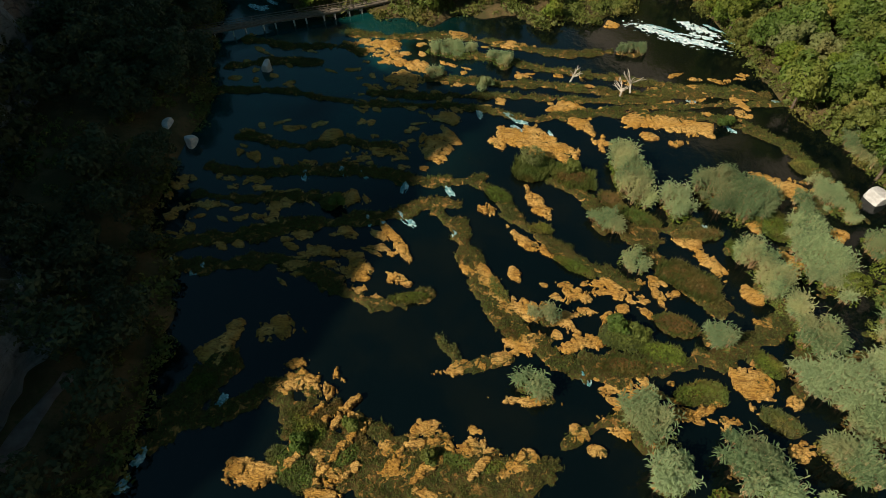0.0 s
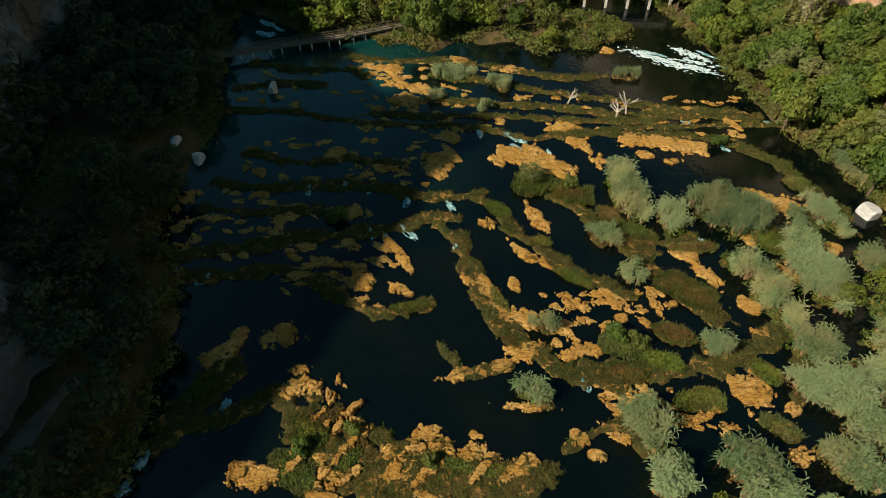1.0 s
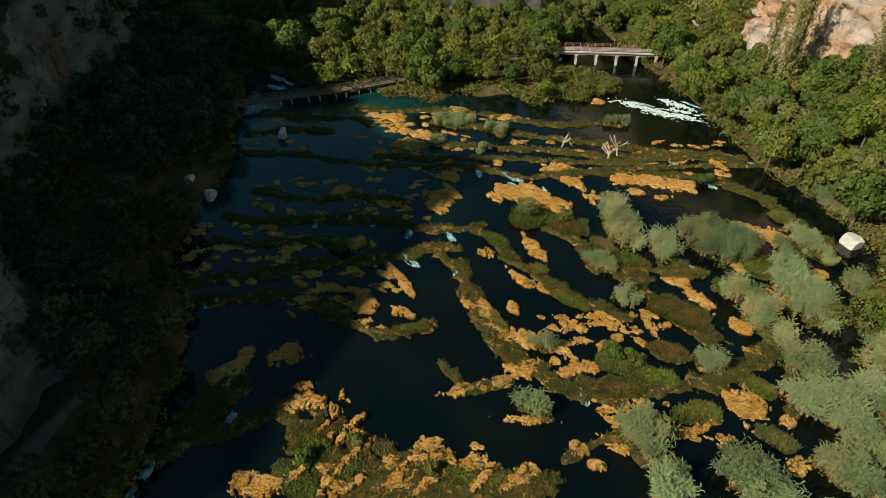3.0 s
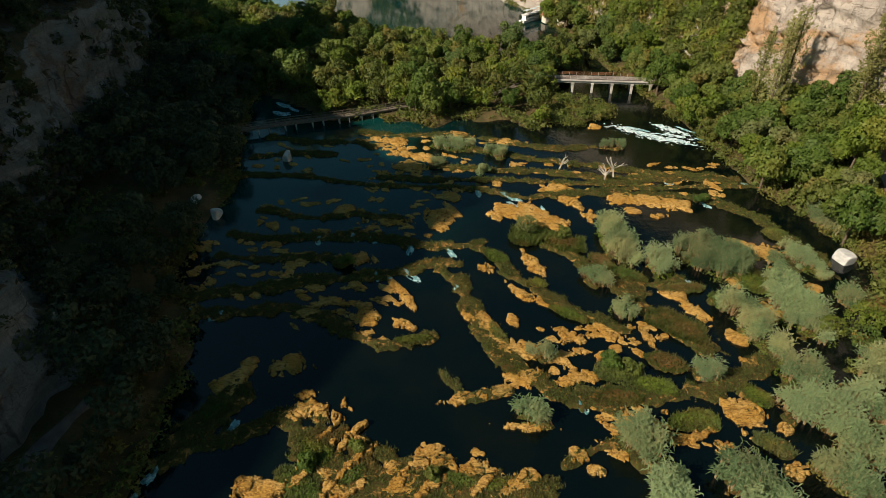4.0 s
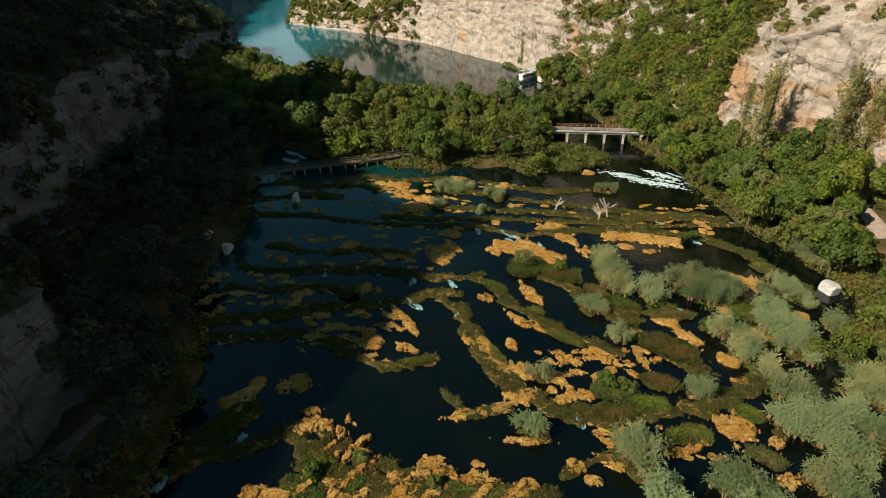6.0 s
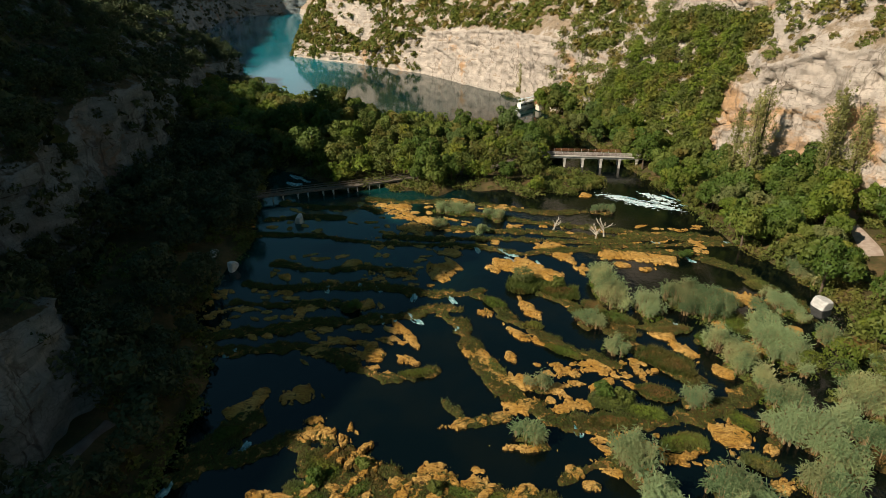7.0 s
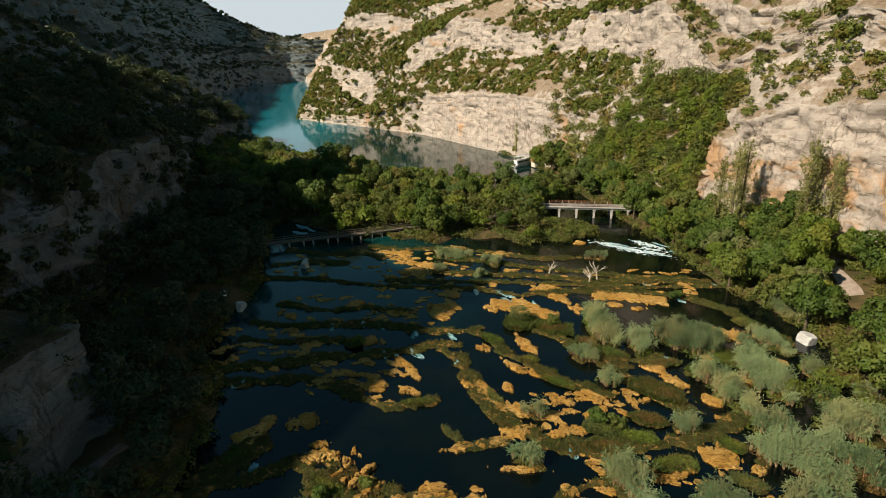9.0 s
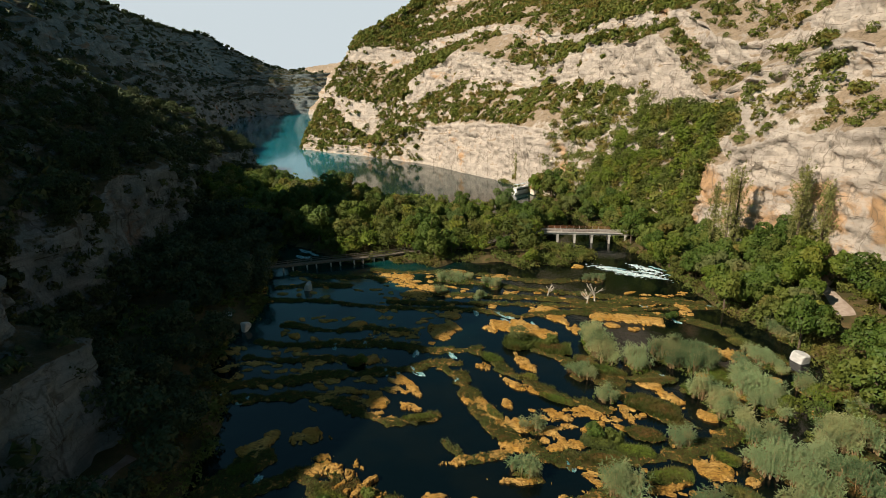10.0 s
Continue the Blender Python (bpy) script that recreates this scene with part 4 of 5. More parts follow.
def reed_bed(x, y, length, width, turn, h, per_area=15):
    """A stand of tall reed: bent stems with drooping leaves on a root mat."""
    width = width * 0.84
    seed = int(abs(x * 29 + y * 11)) % 983
    rng = np.random.default_rng(seed)
    cx, cy, cf = inside_blob(x, y, length, width, turn, per_area / 11, rng, seed)
    swell = vnoise(xyz(cx, cy) * 0.62, seed + 2) * 0.65 + vnoise(xyz(cx, cy) * 1.5, seed + 4) * 0.35
    keep = swell > 0.30
    cx, cy, cf, swell = cx[keep], cy[keep], cf[keep], swell[keep]
    tall = np.repeat((0.42 + 0.85 * swell) * rng.uniform(0.8, 1.15, len(cx)) * (0.6 + 0.4 * smooth(0, 0.45, cf)), 11)
    n = len(cx) * 11
    a = rng.uniform(0, 6.28, n)
    spread = rng.uniform(0.08, 0.5, n)
    px, py = np.repeat(cx, 11) + np.cos(a) * spread * 0.6, np.repeat(cy, 11) + np.sin(a) * spread * 0.6
    hh = h * tall * rng.uniform(0.8, 1.08, n)
    lean = spread * rng.uniform(0.3, 0.75, n)
    base = np.stack([px, py, level(py) + 0.1], 1)
    way = np.stack([np.cos(a), np.sin(a), np.zeros(n)], 1)
    top = base + way * (lean * hh)[:, None] + np.array([0, 0, 1]) * hh[:, None]
    verts, faces, off = [], [], 0
    side = np.stack([-np.sin(a), np.cos(a), np.zeros(n)], 1) * 0.05
    v = np.stack([base - side, base + side, top], 1).reshape(-1, 3)
    stems = make_mesh("stalk_layer", v, np.arange(len(v)).reshape(-1, 3), REED_STEM)
    for k in range(7):
        g = 0.34 + 0.66 * (k + rng.uniform(0, 1, n)) / 7
        c = base + (top - base) * g[:, None]
        b = a + k * 2.4 + rng.normal(0, 0.5, n)
        out = np.stack([np.cos(b), np.sin(b), np.zeros(n)], 1)
        s = np.stack([-np.sin(b), np.cos(b), np.zeros(n)], 1) * 0.072
        ln = rng.uniform(0.6, 1.15, n) * (1.1 - 0.35 * g) * h / 4
        mid = c + out * (ln * 0.55)[:, None] + np.array([0, 0, 1]) * (ln * 0.38)[:, None]
        tip = c + out * ln[:, None] + np.array([0, 0, 1]) * (ln * rng.uniform(-0.1, 0.45, n))[:, None]
        v = np.stack([c, mid - s, mid + s, tip], 1).reshape(-1, 3)
        q = np.arange(len(v)).reshape(-1, 4) + off
        verts.append(v)
        faces.append(np.concatenate([q[:, [0, 1, 2]], q[:, [1, 3, 2]]]))
        off += len(v)
    thing = new("reed_bed")
    tagged(thing, "tall grey-green reed stand on a river islet", "reeds", "reed stands in the river")
    root_mat(x, y, length * 1.1, width * 1.2, turn, thing)
    hx, hy, hf = inside_blob(x, y, length * 1.1, width * 1.2, turn, 26, rng, seed)
    lush = vnoise(xyz(hx, hy) * 0.35, seed + 6)
    hx, hy, hf, lush = hx[lush > 0.42], hy[lush > 0.42], hf[lush > 0.42], lush[lush > 0.42]
    hump = 0.3 + smooth(0, 0.5, hf) * (0.3 + 1.1 * vnoise(xyz(hx, hy) * 0.8, seed + 9)) * (lush - 0.2)
    hv, hq = leaf_clumps(xyz(hx, hy, level(hy) + hump), np.tile(np.array([0.0, 0.0, 1.0]), (len(hx), 1)), 0.19, rng, 0.7)
    tagged(part("herb_layer", make_mesh("herb_layer", hv, hq, (LEAF_BRIGHT, RUSSET, LEAF, LEAF_BRIGHT, LEAF_OLIVE)[seed % 5]), thing, "low herbs round the reeds"), kind="stuff")
    tagged(part("stalk_layer", stems, thing, "tan reed stems"), kind="stuff")
    tagged(part("reeds", make_mesh("reeds", np.concatenate(verts), np.concatenate(faces), REED), thing), kind="stuff")


def sedge_patch(x, y, length, width, turn, h):
    """A low patch of bright sedge and herbs."""
    seed = int(abs(x * 23 + y * 19)) % 977
    rng = np.random.default_rng(seed)
    px, py, f = inside_blob(x, y, length, width, turn, 26, rng, seed)
    v, fc = tufts(xyz(px, py, level(py) + 0.25), h * 0.6, rng, 5)
    hx, hy, hf = inside_blob(x, y, length, width, turn, 60, rng, seed)
    lift = smooth(0, 0.6, hf) * h * 0.45 * (0.5 + 0.7 * vnoise(xyz(hx, hy) * 0.9, seed))
    up = np.tile(np.array([0.0, 0.0, 1.0]), (len(hx), 1))
    hv, hq = leaf_clumps(xyz(hx, hy, level(hy) + 0.25 + lift), up, 0.17, rng, 0.7)
    thing = new("sedge_patch")
    tagged(thing, "low green sedge patch on a river islet", "sedge", "sedge patches in the river")
    root_mat(x, y, length, width, turn, thing, 0.35)
    tagged(part("herb_layer", make_mesh("herb_layer", hv, hq, (LEAF, LEAF_OLIVE, RUSSET, LEAF_BRIGHT)[seed % 4]), thing, "low leafy herbs"), kind="stuff")
    tagged(part("sedge", make_mesh("sedge", v, fc, SEDGE), thing), kind="stuff")


reef([(-37.4, 103.4), (-29.9, 102.2), (-21.6, 103.1), (-14.3, 104.0), (-10.4, 103.3), (-4.7, 101.6), (1.7, 101.5), (7.1, 102.4)], 3)
reef([(-37.7, 86.0), (-31.4, 87.1), (-26.0, 88.9), (-17.2, 91.5), (-9.7, 92.8), (-4.8, 94.3), (-0.6, 96.3), (2.9, 96.5)], 3.6)
reef([(-36.1, 81.8), (-28.1, 82.2), (-23.0, 84.1), (-17.0, 83.0), (-12.5, 80.2), (-8.1, 77.1), (-3.5, 76.7), (1.2, 79.1)], 3)
reef([(0.8, 94.8), (3.1, 92.5), (5.3, 88.6), (7.1, 82.3), (8.3, 78.5), (11.3, 75.0), (14.7, 72.2), (17.0, 69.1), (20.6, 68.0), (24.2, 67.8)], 3.4)
reef([(6.0, 102.1), (9.8, 99.4), (11.9, 94.5), (15.6, 90.2), (20.2, 86.7), (23.8, 84.1), (27.3, 82.0)], 2.8)
reef([(19.3, 102.8), (23.7, 98.4), (26.7, 94.3), (32.1, 92.0), (38.9, 93.6)], 3.4)
reef([(-43.3, 125.8), (-29.1, 126.4), (-19.7, 123.1), (-9.0, 122.3), (1.5, 122.8), (6.7, 122.2), (16.8, 118.3), (22.0, 121.0), (32.5, 123.4), (42.8, 124.3), (53.2, 125.5), (63.6, 126.3)], 2.0)
reef([(22.0, 120.6), (35.3, 122.1), (50.0, 120.8), (54.8, 117.2), (59.2, 113.2), (61.1, 107.0), (64.0, 99.9)], 3)
reef([(-0.7, 141.6), (12.1, 139.2), (23.2, 135.4), (33.9, 133.4), (45.0, 129.9), (55.6, 130.4)], 3)
reef([(-3.4, 131.6), (9.8, 131.0), (20.6, 130.4), (33.1, 127.8), (48.9, 128.6), (59.1, 128.3)], 3.2)
reef([(-13.8, 126.2), (-2.9, 125.4), (7.7, 126.6), (18.2, 125.8), (28.6, 125.4), (41.2, 126.4)], 2.4)
reef([(2.6, 72.1), (5.2, 69.2), (4.4, 67.6), (7.8, 68.4), (11.2, 69.5)], 1.4)
reef([(30.3, 91.0), (31.9, 86.6), (35.8, 82.9), (39.9, 78.9)], 4.5)
reef([(20.7, 69.3), (27.4, 69.5), (34.2, 70.1), (42.8, 74.3), (47.5, 78.0)], 4)
reef([(-15.3, 63.8), (-11.2, 59.2), (-7.5, 55.0), (-1.4, 54.1), (5.1, 54.8), (13.1, 55.7)], 6)
reef([(-28.0, 59.9), (-25.6, 62.5), (-23.6, 66.4)], 5)
reef([(-29.0, 56.1), (-25.7, 59.0), (-21.0, 60.8), (-16.6, 63.7)], 3)
reef([(-22.3, 149.7), (-12.1, 147.6), (0.0, 149.6), (12.2, 145.3), (23.7, 141.6), (33.1, 143.8)], 3)
reef([(-5.4, 60.9), (-1.9, 58.1), (3.7, 58.1)], 2.4)
reef([(-44.9, 134.0), (-37.6, 137.0), (-26.9, 136.6)], 3)
reef([(-43.8, 145.7), (-33.1, 142.5), (-23.8, 144.6), (-18.3, 140.8)], 3)
reef([(-34.7, 111.9), (-24.9, 108.9), (-17.5, 111.2), (-7.5, 109.8)], 2.4)
reef([(-37.3, 96.5), (-29.9, 96.0), (-22.1, 97.3), (-14.8, 96.8)], 2.6)
reef([(17.2, 58.9), (19.8, 61.0), (24.4, 62.6)], 2)
tufa_rock(-14.8, 144.6, 6.6, 2.9, -18)
tufa_rock(-8.0, 136.8, 10.7, 3.2, -35)
tufa_rock(-7.9, 131.4, 7.0, 3.3, -14)
tufa_rock(1.0, 149.2, 5.6, 2.5, -8)
tufa_rock(13.0, 145.4, 6.6, 2.2, -12)
tufa_rock(34.6, 155.1, 2.8, 2.5, 19)
tufa_rock(23.1, 123.3, 4.8, 3.6, 2)
tufa_rock(0.7, 118.8, 4.2, 2.4, -10)
tufa_rock(0.0, 111.6, 8.8, 6.8, -23)
tufa_rock(12.4, 113.4, 6.9, 6.3, -25)
tufa_rock(18.6, 110.5, 8.0, 4.3, -6)
tufa_rock(24.5, 118.0, 4.6, 3.1, -15)
tufa_rock(27.8, 113.3, 3.8, 2.5, -62)
tufa_rock(34.2, 120.1, 4.4, 3.5, -13)
tufa_rock(41.5, 118.4, 9.5, 4.2, -9)
tufa_rock(35.8, 115.0, 2.4, 1.6, -12)
tufa_rock(40.2, 113.2, 3.1, 1.1, 6)
tufa_rock(53.3, 121.9, 4.2, 2.2, 0)
tufa_rock(54.0, 103.1, 6.7, 3.8, -28)
tufa_rock(48.5, 94.8, 2.2, 3.1, -36)
tufa_rock(59.6, 92.4, 2.2, 2.3, -13)
tufa_rock(37.0, 90.4, 3.9, 2.7, -6)
tufa_rock(40.0, 86.0, 5.5, 3.0, -55)
tufa_rock(8.4, 95.9, 2.4, 1.8, -19)
tufa_rock(16.1, 97.6, 5.6, 2.3, -69)
tufa_rock(14.2, 89.5, 6.7, 2.2, -35)
tufa_rock(6.1, 83.0, 2.4, 1.2, -35)
tufa_rock(9.0, 81.1, 5.8, 1.9, -60)
tufa_rock(12.8, 77.4, 5.6, 2.6, -29)
tufa_rock(12.6, 82.6, 2.7, 1.3, -57)
tufa_rock(20.8, 79.7, 2.8, 1.7, -26)
tufa_rock(25.4, 81.4, 4.9, 1.8, -47)
tufa_rock(25.2, 77.3, 3.8, 1.6, 28)
tufa_rock(31.0, 80.7, 5.9, 0.9, -82)
tufa_rock(33.5, 80.8, 1.2, 1.0, -5)
tufa_rock(13.6, 72.0, 4.0, 3.4, 13)
tufa_rock(18.5, 74.8, 3.2, 2.1, -51)
tufa_rock(19.8, 71.8, 3.8, 2.1, 12)
tufa_rock(7.8, 68.6, 7.1, 1.4, 16)
tufa_rock(13.5, 64.0, 5.4, 1.1, -2)
tufa_rock(43.3, 76.2, 1.8, 1.1, -13)
tufa_rock(39.7, 67.4, 3.8, 4.8, -5)
tufa_rock(32.5, 63.8, 4.3, 0.9, 23)
tufa_rock(43.9, 65.6, 1.8, 1.8, -9)
tufa_rock(42.4, 59.8, 2.3, 2.0, -7)
tufa_rock(43.4, 81.0, 2.2, 2.3, -24)
tufa_rock(18.6, 60.2, 1.9, 1.7, 0)
tufa_rock(20.6, 58.6, 1.8, 1.0, -3)
tufa_rock(-12.8, 64.9, 4.8, 2.0, 12)
tufa_rock(-8.8, 62.6, 4.2, 1.3, -45)
tufa_rock(-6.3, 60.2, 3.3, 1.5, -31)
tufa_rock(-8.4, 55.6, 4.9, 1.4, -46)
tufa_rock(-15.4, 53.8, 5.5, 2.4, -3)
tufa_rock(-8.5, 52.2, 3.4, 1.0, -3)
tufa_rock(-0.8, 56.5, 3.5, 1.4, -39)
tufa_rock(2.2, 58.1, 4.3, 1.2, 5)
tufa_rock(6.6, 57.6, 3.1, 1.3, 2)
tufa_rock(11.3, 56.2, 5.4, 1.8, 32)
tufa_rock(-0.2, 54.9, 3.6, 1.4, 3)
tufa_rock(2.4, 52.9, 4.0, 0.9, -6)
tufa_rock(-23.8, 71.2, 5.8, 2.5, 73)
tufa_rock(-24.2, 68.4, 5.1, 2.7, 40)
tufa_rock(-17.5, 72.6, 5.1, 3.9, 10)
tufa_rock(-14.8, 67.3, 2.3, 1.0, 15)
tufa_rock(-10.0, 82.9, 3.6, 2.9, -19)
tufa_rock(-14.7, 86.2, 4.3, 1.3, -23)
tufa_rock(-3.6, 81.2, 2.9, 1.3, -22)
tufa_rock(-5.0, 88.6, 6.9, 1.3, -59)
tufa_rock(-19.1, 112.1, 5.2, 2.9, -2)
tufa_rock(-9.8, 108.8, 7.2, 1.8, -2)
tufa_rock(-31.6, 106.4, 4.5, 1.7, -17)
tufa_rock(-13.4, 96.6, 5.5, 2.7, -7)
tufa_rock(-18.2, 82.9, 3.2, 1.2, 0)
tufa_rock(60.4, 68.8, 3.6, 2.4, -36)
tufa_rock(56.0, 70.7, 3.7, 2.1, -55)
tufa_rock(56.1, 89.1, 2.8, 2.6, -38)
tufa_rock(61.9, 80.7, 4.7, 2.5, -50)
tufa_rock(65.6, 75.4, 1.8, 1.8, -45)
tufa_rock(50.8, 86.2, 3.7, 2.6, -63)
tufa_rock(-13.0, 64.8, 4.7, 1.5, 24, 0.72)
tufa_rock(-9.5, 64.0, 2.5, 1.4, 18, 0.72)
tufa_rock(-10.5, 61.4, 3.1, 1.0, 59, 0.72)
tufa_rock(-9.6, 60.1, 1.6, 0.9, 47, 0.72)
tufa_rock(-8.0, 60.4, 3.6, 1.0, 62, 0.72)
tufa_rock(-6.4, 58.1, 3.4, 1.1, 56, 0.72)
tufa_rock(-8.2, 55.4, 2.7, 1.3, 51, 0.72)
tufa_rock(-12.4, 57.2, 1.6, 0.9, 79, 0.72)
tufa_rock(-17.6, 54.0, 2.8, 1.6, 48, 0.72)
tufa_rock(-14.7, 53.8, 3.5, 1.9, 37, 0.72)
tufa_rock(-7.6, 53.6, 3.9, 1.3, 15, 0.72)
tufa_rock(-0.6, 56.0, 3.1, 1.7, 52, 0.72)
tufa_rock(1.3, 58.2, 5.6, 0.9, 11, 0.72)
tufa_rock(2.6, 55.6, 4.0, 1.4, 43, 0.72)
tufa_rock(-7.2, 62.0, 3.6, 0.8, 52, 0.8)
tufa_rock(-5.2, 59.4, 3.0, 0.8, 48, 0.8)
tufa_rock(-5.4, 54.8, 3.4, 1.0, 44, 0.8)
tufa_rock(-12.2, 55.2, 3.0, 0.9, 50, 0.8)
tufa_rock(7.6, 55.4, 3.0, 1.1, 52, 0.8)
tufa_rock(12.4, 57.2, 3.0, 1.2, 58, 0.8)


def strewn(seed, x0, x1, y0, y1, count):
    """Places and sizes of small plates in a shallow reach."""
    rng = np.random.default_rng(seed)
    return [(rng.uniform(x0, x1), rng.uniform(y0, y1), rng.uniform(0.9, 3.0), rng.uniform(0.5, 1.5), rng.uniform(-40, 30), 0.22) for _ in range(count)]


def far_shallows(reaches):
    """The small plates of the farther reaches, which nobody could count; each reach: seed, x from and to, y from and to, how many."""
    vs, fs, base = [], [], 0
    for reach in reaches:
        for place in strewn(*reach):
            got = tufa_plate(*place)
            if got is not None:
                vs.append(got[0])
                fs.append(got[1] + base)
                base += len(got[0])
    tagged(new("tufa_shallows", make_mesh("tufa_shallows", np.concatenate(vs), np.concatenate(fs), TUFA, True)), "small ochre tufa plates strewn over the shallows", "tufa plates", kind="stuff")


for reach in [(1, -43, -18, 86, 101, 66), (7, -24, -4, 78, 90, 22), (2, -22, -6, 82, 90, 14), (3, 22, 26, 60, 68, 14), (10, 0, 9, 57, 61, 12), (11, 25, 36, 61, 70, 16), (12, 14, 22, 69, 82, 12), (13, 21, 33, 76, 84, 12)]:
    for place in strewn(*reach):
        tufa_rock(*place)
far_shallows([
    (6, -34, 2, 104, 117, 34),
    (8, -52, -28, 124, 148, 26),
    (9, -24, -5, 131, 150, 26),
    (14, -16, 4, 118, 134, 26),
    (4, -20, 18, 122, 146, 26),
    (5, 18, 60, 122, 136, 40),
])


reed_bed(30.8, 103.0, 13.3, 5.0, -87, 4.5)
reed_bed(46.2, 99.6, 10.9, 10.3, -24, 4.2)
reed_bed(36.7, 97.0, 5.3, 5.5, -50, 3.6)
reed_bed(26.0, 93.2, 5.0, 4.2, -42, 2.6)
reed_bed(28.6, 85.4, 3.2, 3.4, -22, 2.6)
reed_bed(46.0, 83.9, 13.9, 4.7, -78, 4.0)
reed_bed(54.0, 87.8, 13.6, 7.0, -78, 4.0)
reed_bed(60.5, 99.9, 9.9, 5.7, -58, 2.2)
reed_bed(49.4, 73.8, 5.9, 5.1, -53, 4.0)
reed_bed(48.0, 67.8, 8.9, 5.7, -18, 4.0)
reed_bed(50.7, 62.0, 4.6, 5.5, -79, 4.0)
reed_bed(54.5, 70.2, 3.2, 4.5, -68, 4.0)
reed_bed(26.5, 61.3, 9.4, 4.1, -61, 4.0)
reed_bed(27.2, 55.6, 3.2, 3.2, -30, 4.0)
reed_bed(36.4, 57.6, 7.1, 5.3, -28, 4.2)
reed_bed(36.0, 54.3, 11.1, 2.3, -1, 4.0)
reed_bed(46.8, 58.5, 6.4, 3.8, -48, 4.0)
reed_bed(36.9, 73.5, 3.9, 2.9, -55, 3.2)
reed_bed(13.6, 65.3, 4.9, 3.1, -29, 3.6)
reed_bed(15.9, 75.8, 3.7, 2.9, -24, 3.0)
reed_bed(-0.2, 141.9, 9.6, 5.6, -8, 2.6)
reed_bed(10.4, 138.5, 5.9, 4.8, -16, 2.6)
reed_bed(-2.6, 132.7, 2.6, 3.9, -51, 2.0)
reed_bed(36.8, 143.7, 6.6, 4.2, 9, 2.0)
reed_bed(70.0, 113.4, 7.8, 4.8, -75, 2.6)
reed_bed(70.8, 109.7, 5.9, 6.3, -71, 2.8)
reed_bed(62.8, 89.6, 4.3, 3.5, -75, 3.0)
reed_bed(61.0, 74.7, 9.0, 7.8, -45, 4.0)
reed_bed(56.7, 65.3, 5.9, 7.0, -42, 4.0)
reed_bed(68.7, 83.0, 5.4, 6.0, -56, 2.0)
reed_bed(73.9, 110.4, 11.8, 7.9, -26, 2.4)
reed_bed(54.8, 95.0, 10.2, 3.8, -97, 3.0)
sedge_patch(35.6, 82.8, 9.7, 4.6, -39, 1.3)
sedge_patch(25.4, 69.2, 6.6, 2.8, -3, 1.0)
sedge_patch(-1.8, 78.0, 5.3, 1.5, 10, 0.8)
sedge_patch(15.3, 105.2, 6.2, 6.4, -45, 1.6)
sedge_patch(22.2, 103.7, 7.5, 5.5, -44, 1.4)
sedge_patch(10.0, 98.3, 6.6, 2.9, -52, 0.7)
sedge_patch(16.2, 91.6, 4.5, 2.0, -8, 0.8)
sedge_patch(30.1, 71.2, 6.0, 2.9, -16, 0.8)
sedge_patch(34.6, 66.4, 3.7, 3.1, -8, 0.7)
sedge_patch(-11.0, 59.2, 6.0, 2.4, -38, 0.7)
sedge_patch(-11.7, 54.4, 7.0, 3.3, -34, 0.7)
sedge_patch(-6.5, 59.4, 3.9, 1.6, -40, 0.6)
sedge_patch(4.4, 56.6, 7.4, 1.8, -11, 0.6)
sedge_patch(-24.8, 64.1, 3.9, 2.8, 26, 0.8)
sedge_patch(-15.9, 95.6, 3.4, 3.5, -27, 0.7)
sedge_patch(25.7, 73.7, 6.2, 4.4, -4, 0.9)
sedge_patch(67.7, 88.0, 7.9, 6.4, -38, 0.9)
sedge_patch(53.8, 70.9, 5.0, 4.0, -47, 0.8)
sedge_patch(47.6, 70.0, 5.3, 3.4, -64, 0.7)
sedge_patch(50.0, 95.6, 9.0, 5.3, -64, 0.7)
sedge_patch(59.6, 107.9, 4.6, 3.9, -51, 0.6)
sedge_patch(30.5, 95.0, 7.0, 3.0, -30, 0.9)
sedge_patch(38.5, 91.5, 8.0, 2.6, 5, 0.8)
sedge_patch(18.6, 106.0, 7.0, 3.6, -25, 0.9)
sedge_patch(27.0, 98.5, 4.5, 3.2, -60, 0.8)
sedge_patch(44.0, 88.5, 4.0, 3.4, -40, 0.8)
sedge_patch(20.5, 84.5, 7.5, 1.8, -36, 0.7)
sedge_patch(32.0, 75.6, 6.5, 3.0, -20, 0.8)
sedge_patch(42.0, 70.5, 5.0, 3.4, -35, 0.8)
sedge_patch(33.0, 66.0, 6.0, 3.0, 15, 0.8)
sedge_patch(41.5, 63.0, 5.0, 3.0, -30, 0.8)
sedge_patch(11.5, 73.0, 4.0, 1.6, -40, 0.6)
sedge_patch(10.0, 80.0, 5.0, 1.4, -62, 0.5)
sedge_patch(-9.2, 61.6, 3.6, 1.5, 50, 0.6)
sedge_patch(-6.2, 56.4, 3.2, 1.6, 50, 0.6)
sedge_patch(9.6, 56.0, 3.0, 1.4, 20, 0.5)


